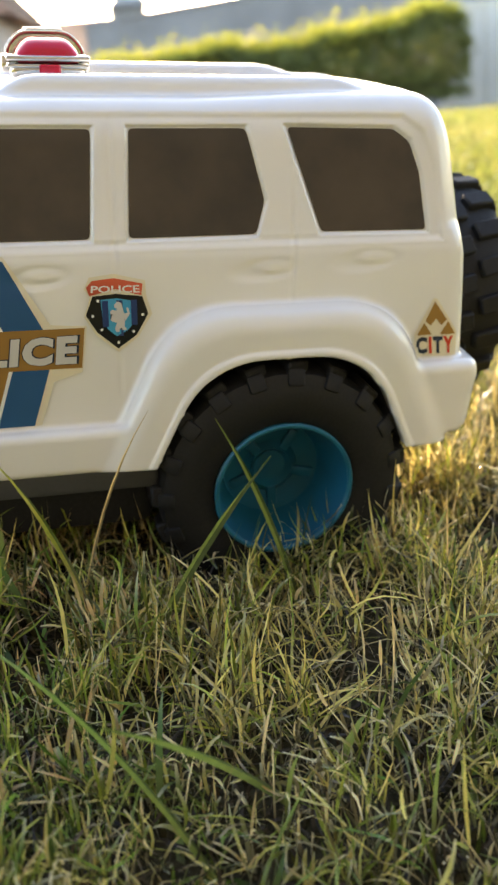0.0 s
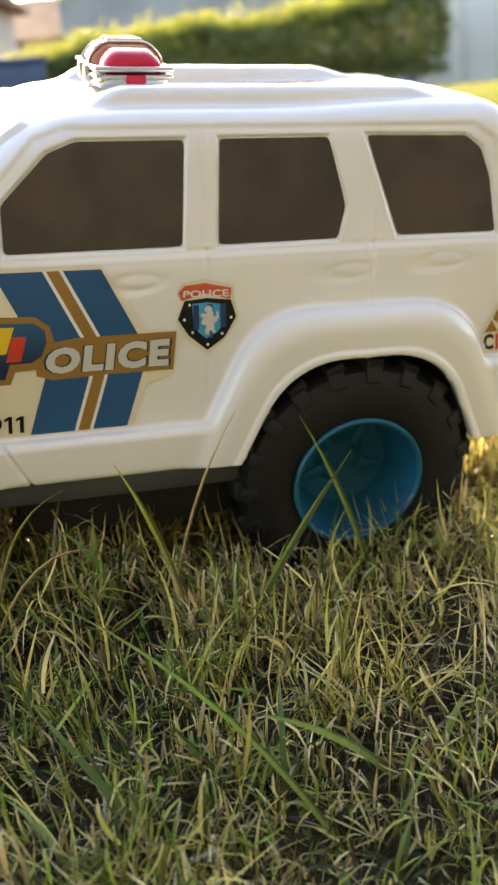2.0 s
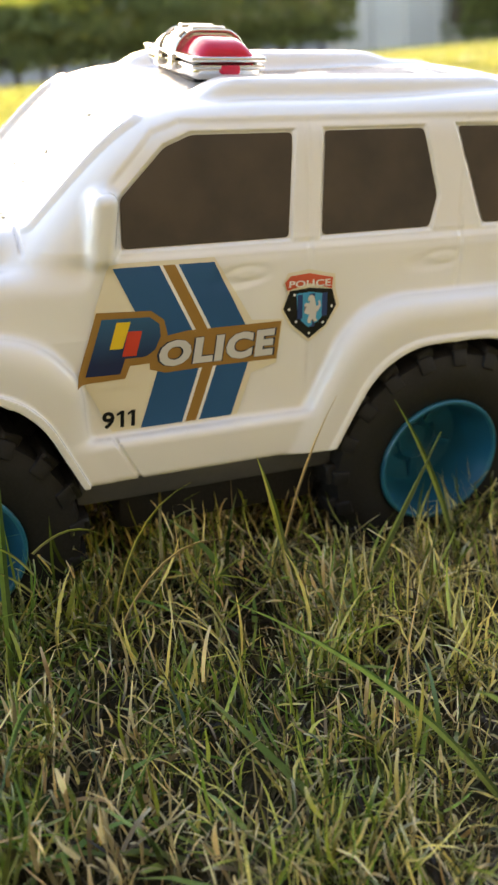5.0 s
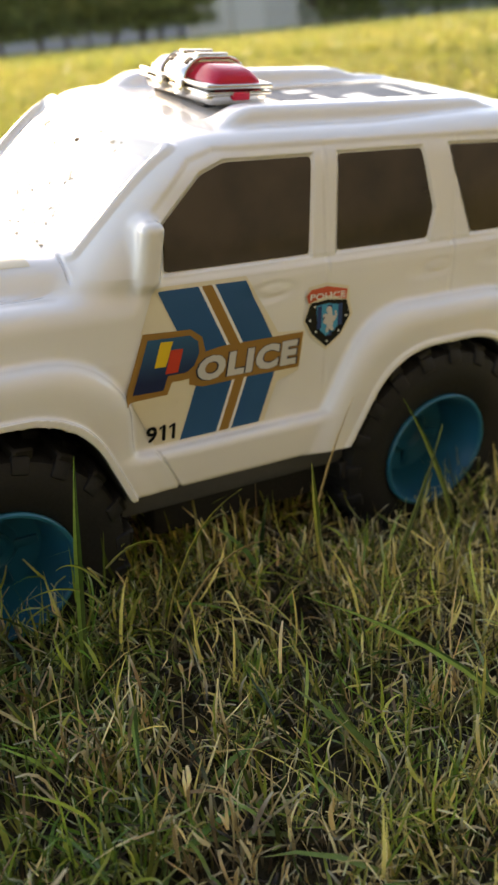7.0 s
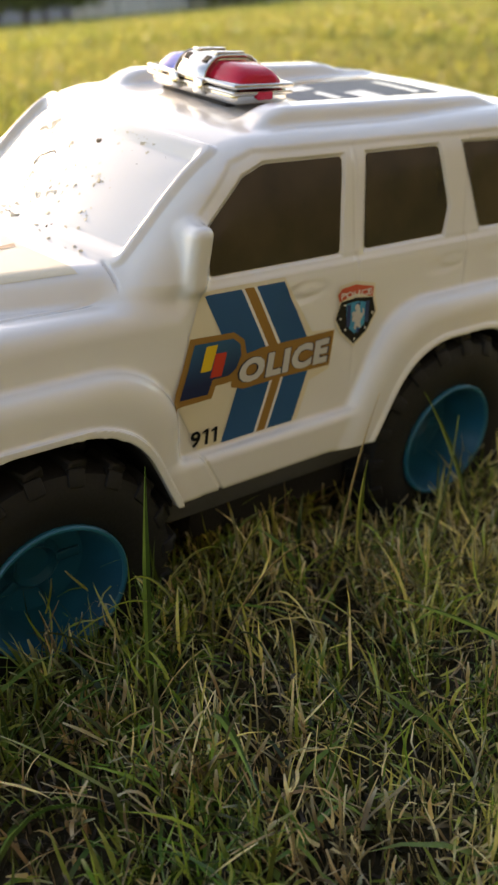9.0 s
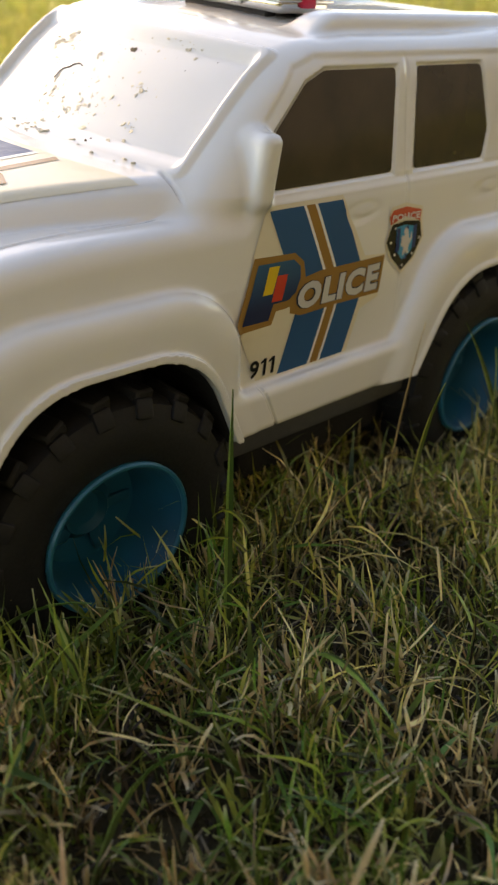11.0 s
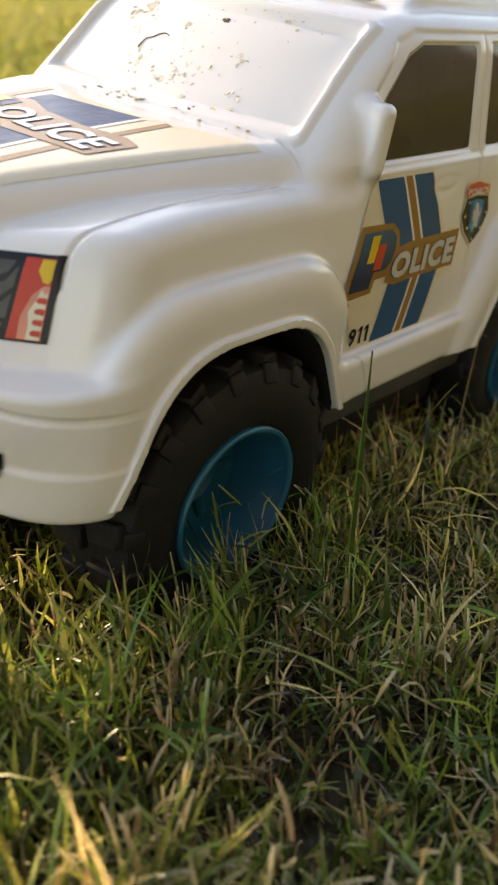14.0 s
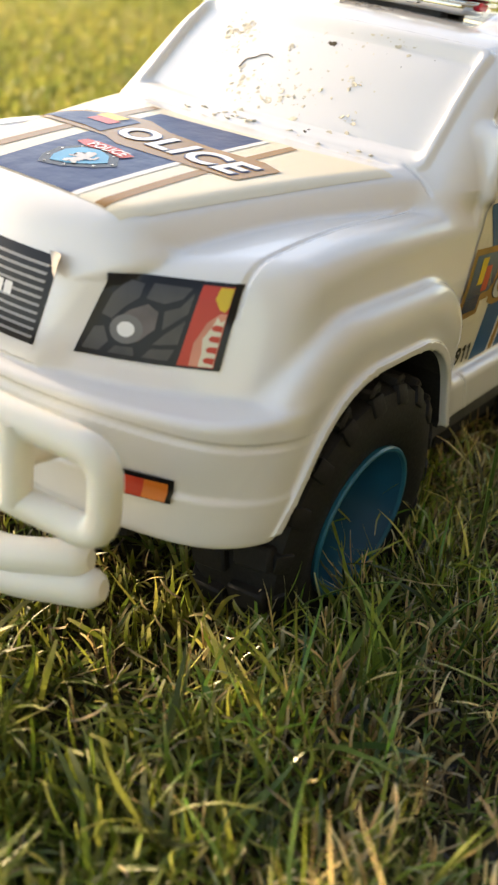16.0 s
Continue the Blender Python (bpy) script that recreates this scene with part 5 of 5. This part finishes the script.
r = r[rng.random(len(r)) < 0.30 + 0.45 * soft(-r[:, 0], -0.05, 0.20) + 0.5 * soft(-r[:, 1], 0.22, 0.32)]
n = len(r)
blades("broad_grass", r, rng.uniform(0.028, 0.066, n), rng.uniform(0.0017, 0.0038, n), np.abs(rng.normal(0.55, 0.38, n)), rng.uniform(0.2, 1.8, n), BROAD, rng, label="broad green grass blades in the lawn", pieces=5, swirl=0.5)
r = scattered(rng, 3000, -0.50, -0.06, -0.42, 0.06)
r = r[rng.random(len(r)) < 0.10 + 0.90 * soft(-r[:, 0], 0.10, 0.20)]
n = len(r)
blades("narrow_grass", r, rng.uniform(0.026, 0.062, n), rng.uniform(0.0013, 0.0030, n), np.abs(rng.normal(0.65, 0.45, n)), rng.normal(0.5, 0.8, n), LUSH, rng, label="fresh narrow yellow-green leaves leaning across the lawn", pieces=5, swirl=0.5)

# the wiry tuft behind the front wheel
spot = np.array(TIP.to_3x3())[:2, :2] @ np.array([-0.035, -0.165])
r = spot + rng.normal(0, 1.0, (44, 2)) * np.array([0.026, 0.016])
blades("wiry_tuft", r, rng.uniform(0.045, 0.085, 44), rng.uniform(0.0008, 0.0018, 44), np.abs(rng.normal(0.35, 0.25, 44)), rng.uniform(1.2, 3.0, 44), FINE_GRASS, rng, label="tuft of long wiry grass behind the front wheel", pieces=8, swirl=0.3)

# the long blades that stand out of the lawn, each from foot to tip in the car's frame
LONG = [
    ((0.066, -0.205, 0.020), (0.105, -0.190, 0.090), (0.150, -0.152, 0.111), 0.0046, BROAD),
    ((0.165, -0.172, 0.020), (0.150, -0.160, 0.085), (0.121, -0.144, 0.132), 0.0034, BROAD),
    ((0.055, -0.170, 0.030), (0.035, -0.180, 0.100), (0.0115, -0.205, 0.146), 0.0034, FINE_GRASS),
    ((0.045, -0.160, 0.020), (0.055, -0.152, 0.095), (0.087, -0.138, 0.137), 0.0016, STRAW),
    ((-0.105, -0.190, 0.020), (-0.105, -0.182, 0.100), (-0.100, -0.1735, 0.161), 0.0040, BROAD),
    ((-0.208, -0.115, 0.045), (-0.192, -0.145, 0.080), (-0.172, -0.175, 0.084), 0.0034, BROAD),
    ((-0.170, -0.180, 0.030), (-0.158, -0.191, 0.070), (-0.1398, -0.207, 0.081), 0.0042, BROAD),
    ((-0.178, -0.195, 0.030), (-0.182, -0.180, 0.060), (-0.186, -0.165, 0.0845), 0.0062, BROAD),
    ((-0.090, -0.215, 0.030), (-0.103, -0.235, 0.090), (-0.123, -0.299, 0.080), 0.0036, BROAD),
    ((0.120, -0.300, 0.030), (0.080, -0.325, 0.085), (0.040, -0.346, 0.120), 0.0050, BROAD),
    ((0.085, -0.342, 0.020), (0.048, -0.306, 0.090), (-0.017, -0.246, 0.102), 0.0036, BROAD),
    ((-0.222, -0.246, 0.020), (-0.200, -0.240, 0.100), (-0.159, -0.250, 0.046), 0.0038, BROAD),
    ((-0.0900, -0.182, 0.088), (-0.105, -0.182, 0.114), (-0.1148, -0.182, 0.1070), 0.0016, FINE_GRASS),
    ((-0.0915, -0.182, 0.078), (-0.108, -0.182, 0.102), (-0.1286, -0.182, 0.0950), 0.0016, FINE_GRASS),
    ((-0.0900, -0.182, 0.100), (-0.072, -0.180, 0.116), (-0.0550, -0.178, 0.1000), 0.0016, FINE_GRASS),
    ((-0.055, -0.175, 0.020), (-0.030, -0.180, 0.105), (0.010, -0.190, 0.090), 0.0018, STRAW),
    ((-0.050, -0.165, 0.020), (-0.045, -0.170, 0.105), (-0.010, -0.175, 0.120), 0.0016, FINE_GRASS),
]
for foot, mid, tip, wide, mat in LONG:
    pts = [TIP @ Vector(p) for p in (foot, mid, tip)]
    if foot[2] < 0.06:
        pts[0].z = float(ground_z(pts[0].x, pts[0].y)) - 0.003
    bm = bmesh.new()
    layer = bm.verts.layers.float.new("along")
    rows = []
    for k in range(9):
        t = k / 8
        at = pts[0] * (1 - t) ** 2 + pts[1] * 2 * t * (1 - t) + pts[2] * t * t
        d = (pts[1] - pts[0]) * (1 - t) + (pts[2] - pts[1]) * t
        side = d.cross(Vector((0.25, 1.0, 0.35))).normalized()
        fold = side.cross(d).normalized() * wide * 0.18
        half = side * wide * 0.5 * min(1.0, 2.2 * (1 - t) + 0.12)
        row = [bm.verts.new(at - half), bm.verts.new(at + fold), bm.verts.new(at + half)]
        for w in row:
            w[layer] = 0.35 + 0.36 * t
        rows.append(row)
    for a, b in zip(rows, rows[1:]):
        for k in (0, 1):
            bm.faces.new((a[k], a[k + 1], b[k + 1], b[k]))
    blade = mesh_object("grass_blade", bm, mat)
    tagged(blade, "long thin dry grass stem" if mat is STRAW else "long green grass blade standing out of the lawn", "grass", "long grass blades")


def ring_roots(rng, n, r0, r1, a0, a1, power=1.0):
    rad = r0 + (r1 - r0) * rng.random(n) ** power
    az = radians(1) * rng.uniform(a0, a1, n)
    return np.stack([rad * np.sin(az), rad * np.cos(az)], -1)


r = np.concatenate([ring_roots(rng, 140000, 0.45, 4.0, -20, 100, 1.3), ring_roots(rng, 60000, 0.45, 4.0, 100, 340, 1.3)])
r = r[~((r[:, 0] < 0.63) & (r[:, 0] > -0.60) & (r[:, 1] < 0.47) & (r[:, 1] > -0.46))]
n = len(r)
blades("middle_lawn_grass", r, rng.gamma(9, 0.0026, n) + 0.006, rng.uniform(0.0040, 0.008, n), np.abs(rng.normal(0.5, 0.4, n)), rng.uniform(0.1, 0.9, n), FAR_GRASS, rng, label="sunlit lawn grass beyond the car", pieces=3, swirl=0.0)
r = np.concatenate([ring_roots(rng, 65000, 3.8, 16.0, -20, 100, 1.2), ring_roots(rng, 20000, 3.8, 9.0, 100, 340, 1.0)])
n = len(r)
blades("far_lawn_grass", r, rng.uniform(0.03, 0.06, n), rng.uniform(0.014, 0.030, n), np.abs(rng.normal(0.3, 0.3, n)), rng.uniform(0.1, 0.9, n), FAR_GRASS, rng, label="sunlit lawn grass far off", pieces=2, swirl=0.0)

# ---- the garden behind ----


def bearing(az, dist):
    """A spot on the lawn, by degrees from the car's crosswise axis and metres from where the walk begins."""
    d = TIP.to_3x3() @ Vector((math.sin(radians(az)), math.cos(radians(az)), 0))
    x, y = -0.05 + d.x * dist, -0.55 + d.y * dist
    return Vector((x, y, float(ground_z(x, y))))


def foliage_material(name, dark, light):
    m, n, l, b = material(name)
    geo = n.new("ShaderNodeNewGeometry")
    ramp = n.new("ShaderNodeValToRGB")
    ramp.color_ramp.elements[0].color, ramp.color_ramp.elements[1].color = (*dark, 1), (*light, 1)
    l.new(geo.outputs["Random Per Island"], ramp.inputs[0])
    l.new(ramp.outputs[0], b.inputs["Base Color"])
    b.inputs["Roughness"].default_value = 0.55
    trans, mixer = n.new("ShaderNodeBsdfTranslucent"), n.new("ShaderNodeMixShader")
    l.new(ramp.outputs[0], trans.inputs["Color"])
    mixer.inputs[0].default_value = 0.4
    l.new(b.outputs[0], mixer.inputs[1])
    l.new(trans.outputs[0], mixer.inputs[2])
    l.new(mixer.outputs[0], n["Material Output"].inputs[0])
    return m


LEAF = foliage_material("hedge_leaves", (0.09, 0.11, 0.03), (0.24, 0.26, 0.07))
# new shoots, their colour also raised for the backlit glow of the hedge top
SHOOT = foliage_material("hedge_sunlit_shoots", (0.34, 0.36, 0.05), (0.66, 0.60, 0.09))
BARK = plastic("hedge_bark", (0.10, 0.075, 0.05), 0.9, 0.2, 30, 0.6)


def leaves(name, centres, size, mat, parent, rng, label=""):
    n = len(centres)
    d = rng.normal(size=(n, 3))
    d /= np.linalg.norm(d, axis=1, keepdims=True)
    e = np.cross(d, rng.normal(size=(n, 3)))
    e /= np.linalg.norm(e, axis=1, keepdims=True)
    s = (size * rng.uniform(0.6, 1.3, n))[:, None]
    verts = np.stack([centres - d * s, centres + e * s * 0.5, centres + d * s, centres - e * s * 0.5], 1)
    faces = np.arange(4 * n).reshape(-1, 4)
    return tagged(arrays_object(name, verts.reshape(-1, 3), faces, mat, parent, smooth=False), label)


def hedge(a, b, height, rise, depth, count, rng, label, shoots=0.42, gap=0.16, name="hedge"):
    """A clipped hedge between two spots: stems, leaves all through and new shoots on its top."""
    root = tagged(new(name), label, "hedge")
    root.location = a
    along = (b - a)
    length = along.length
    along.normalize()
    back = Vector((-along.y, along.x, 0))
    if back.y < 0:
        back = -back
    n = count
    u, w, h = rng.random(n) * length, rng.random(n), rng.random(n)
    shell = rng.random(n)
    w = np.where(shell < 0.45, np.abs(rng.normal(0, 0.10, n)), w)
    h = np.where(shell > 0.70, 1 - np.abs(rng.normal(0, 0.05, n)), h)
    u = np.where(rng.random(n) < 0.03, np.where(rng.random(n) < 0.5, 0.0, length) + rng.normal(0, 0.05, n), u)
    wave = 0.05 * np.sin(u * 1.7 + 1) + 0.035 * np.sin(u * 4.3) + 0.02 * np.sin(u * 9.1 + 2)
    hollow = 0.07 * np.sin(u * 3.1 + 5 * h) * np.sin(5 * h + 1.3)
    tall = height + rise * u / length
    z = gap + (tall - gap) * h + wave * h
    z = np.where((h < 0.12), z - 0.10 * rng.random(n), z)
    p = np.array(along)[None] * u[:, None] + np.array(back)[None] * (w * depth + hollow - 0.12 * np.sin(math.pi * h) * 0.5)[:, None]
    p[:, 2] = z
    top = h > 0.93
    keep = ~(top & (rng.random(n) < 0.7))
    leaves("foliage", p[keep & ~top], 0.045, LEAF, root, rng, "dense dark green leaves")
    k = int(count * shoots)
    u, w = rng.random(k) * length, rng.random(k)
    wave = 0.05 * np.sin(u * 1.7 + 1) + 0.035 * np.sin(u * 4.3) + 0.02 * np.sin(u * 9.1 + 2)
    p = np.array(along)[None] * u[:, None] + np.array(back)[None] * (w * depth)[:, None]
    p[:, 2] = height + rise * u / length + wave + rng.gamma(2, 0.035, k) - 0.05 - 0.08 * (w < 0.1) - rng.gamma(1, 0.07, k) * (w < 0.3)
    leaves("new_growth", p, 0.042, SHOOT, root, rng, "yellow-green new shoots, coloured brighter for the sun on top")
    for j in range(int(length / 0.36)):
        at = along * (0.2 + 0.36 * j + rng.uniform(-0.1, 0.1)) + back * (0.15 + rng.uniform(0, 0.3))
        bm = tube([at + Vector((0, 0, -0.02)), at + Vector((rng.uniform(-0.05, 0.05), 0, 0.35)), at + Vector((rng.uniform(-0.1, 0.1), 0, min(0.8, height * 0.8)))], rng.uniform(0.018, 0.042), 7)
        part("stem", bm, BARK, root)
    bm = bmesh.new()
    mid = along * (length / 2) + back * (depth * 0.6)
    mid.z = gap + (height - gap) * 0.5
    block(bm, (length * 0.985, depth * 0.35, (height + min(rise, 0) - gap) * 0.84), Matrix.Translation(mid) @ Matrix.Rotation(math.atan2(along.y, along.x), 4, "Z"), 0.05, 1)
    part("shaded_core", bm, BARK, root, "shaded twigs inside")
    return root


rng = np.random.default_rng(3)
hedge(bearing(-9, 12.2), bearing(27.4, 13.4), 0.60, 0.67, 0.8, 42000, rng, "long clipped garden hedge with yellow new shoots on top", gap=0.27)
hedge(bearing(33.8, 13.6), bearing(46, 15.5), 1.25, 0.0, 0.8, 16000, rng, "second clipped hedge, yellow-green in the sun", shoots=0.45)

PLASTER = plastic("white_painted_wall", (0.74, 0.71, 0.64), 0.8, 0.06, 3, 0.2)
CONCRETE = plastic("grey_cement_wall", (0.30, 0.29, 0.28), 0.9, 0.12, 3, 0.3)
DARK_WALL = plastic("plain_dark_wall", (0.09, 0.09, 0.08), 0.9, 0.15, 3, 0.3)
TILES = plastic("clay_roof", (0.42, 0.30, 0.22), 0.85, 0.15, 4, 0.3)
BRICK = plastic("red_brick", (0.33, 0.16, 0.10), 0.9, 0.15, 6, 0.3)
TAN = plastic("tan_render", (0.50, 0.42, 0.35), 0.9, 0.08, 3, 0.2)
BIN = plastic("blue_bin_plastic", (0.035, 0.06, 0.12), 0.5, 0.1, 8, 0.1)


def wall(name, a, b, height, thick, mat, label, coping=0.0):
    d = b - a
    m = Matrix.Translation((a + b) / 2 + Vector((0, 0, height / 2 - 0.1))) @ Matrix.Rotation(math.atan2(d.y, d.x), 4, "Z")
    bm = bmesh.new()
    block(bm, (d.length, thick, height + 0.2), m, 0.01, 1)
    ob = tagged(mesh_object(name, bm, mat), label, "wall", kind="structure")
    if coping:
        bm = bmesh.new()
        block(bm, (d.length, thick + 0.08, coping), m @ Matrix.Translation((0, 0, height / 2 + 0.1 + coping / 2)), 0.01, 1)
        part("coping", bm, mat, ob)
    return ob


white = wall("wall_white", bearing(26.0, 14.6), bearing(37.0, 15.2), 1.42, 0.15, PLASTER, "white painted garden wall panels", 0.05)
a, b = bearing(26.0, 14.52), bearing(37.0, 15.12)
for k in range(6):
    at = a + (b - a) * (0.06 + 0.17 * k)
    bm = bmesh.new()
    block(bm, (0.09, 0.10, 1.44), Matrix.Translation(at + Vector((0, 0, 0.66))), 0.01, 1)
    part("post", bm, PLASTER, white)
wall("wall_grey", bearing(5.5, 23.0), bearing(44, 18.5), 2.55, 0.25, CONCRETE, "grey cement boundary wall behind the hedge", 0.08)

# added unseen wall on the viewing side: blocks low sky light from the car's flank
wall("wall_sky_block", Vector((-4.5, -3.0, -0.15)), Vector((6.0, -3.0, -0.15)), 5.2, 0.25, DARK_WALL, "plain dark wall added out of view to block low sky light")

def house(at, turn, width, eaves, ridge, wall_mat, roof_mat, label):
    """A low house: walls, a brick panel, two windows and a hip roof."""
    root = tagged(new("house"), label, "house")
    root.matrix_world = Matrix.Translation(at) @ Matrix.Rotation(radians(turn), 4, "Z")
    bm = bmesh.new()
    block(bm, (width, 5.0, eaves + 0.1), pose(0, 2.5, eaves / 2), 0.02, 1)
    part("wall", bm, wall_mat, root, "rendered wall")
    bm = bmesh.new()
    block(bm, (1.4, 5.2, eaves), pose(-width * 0.12, 2.4, eaves / 2), 0.02, 1)
    part("brick_panel", bm, BRICK, root, "red brick wall panel")
    for x in (0.22, 0.36):
        bm = bmesh.new()
        block(bm, (1.1, 0.10, 1.1), pose(width * x, -0.02, eaves * 0.58), 0.02, 1)
        part("window", bm, GLASS_FILM, root, "dark window")
    bm = bmesh.new()
    w = width / 2 + 0.5
    for s in (-1, 1):
        bm.faces.new([bm.verts.new(p) for p in ((-w, 2.5 + s * 3.0, eaves - 0.1), (w, 2.5 + s * 3.0, eaves - 0.1), (w - 1.6, 2.5, ridge), (-w + 0.4, 2.5, ridge))][::s])
    for sx, ix in ((-w, -w + 0.4), (w, w - 1.6)):
        bm.faces.new([bm.verts.new(p) for p in ((sx, -0.5, eaves - 0.1), (sx, 5.5, eaves - 0.1), (ix, 2.5, ridge))])
    bmesh.ops.solidify(bm, geom=bm.faces[:], thickness=0.12)
    part("roof", bm, roof_mat, root, "tiled hip roof")
    return root


DARK_TILES = plastic("brown_roof", (0.24, 0.17, 0.13), 0.85, 0.15, 4, 0.3)
house(bearing(2.0, 35), -10, 9.6, 2.9, 4.35, TAN, TILES, "low tan house with pale clay roof and brick panel")
house(bearing(-7.5, 26), -14, 7.4, 3.2, 5.1, TAN, DARK_TILES, "taller house with dark brown tiled roof")
pier = tagged(new("gate_pier"), "dark cement pier with a pointed cap beside the grey wall", "pier")
pier.location = bearing(7.9, 22.6)
bm = bmesh.new()
block(bm, (0.75, 0.5, 2.9), pose(0, 0, 1.4), 0.03, 1)
part("shaft", bm, CONCRETE, pier)
bm = bmesh.new()
made = bmesh.ops.create_cone(bm, cap_ends=True, segments=4, radius1=0.62, radius2=0.03, depth=0.5, matrix=pose(0, 0, 3.08, 0, 0, 45))
part("cap", bm, CONCRETE, pier, smooth=False)
mast = tagged(new("lamp_mast"), "thin pale garden lamp mast with two small heads", "lamp mast")
mast.location = bearing(6.3, 27)
part("pole", tube([(0, 0, -0.1), (0, 0, 4.55)], 0.05, 8), PLASTER, mast)
for zz in (4.0, 4.6):
    bm = bmesh.new()
    block(bm, (0.20, 0.20, 0.20), pose(0, 0, zz), 0.06, 2)
    part("lamp_head", bm, DARK_WALL, mast)

bin_ob = tagged(new("garbage_bin"), "dark blue plastic bin standing before the hedge", "bin")
bin_ob.location = bearing(2.6, 11.4)
bm = bmesh.new()
block(bm, (0.62, 0.55, 0.72), pose(0, 0, 0.36), 0.05, 3)
for w in bm.verts:
    k = 0.82 + 0.25 * w.co.z
    w.co.x, w.co.y = w.co.x * k, w.co.y * k
part("bin_body", bm, BIN, bin_ob)
bm = bmesh.new()
block(bm, (0.66, 0.60, 0.06), pose(0, 0, 0.75), 0.025, 3)
part("lid", bm, BIN, bin_ob)
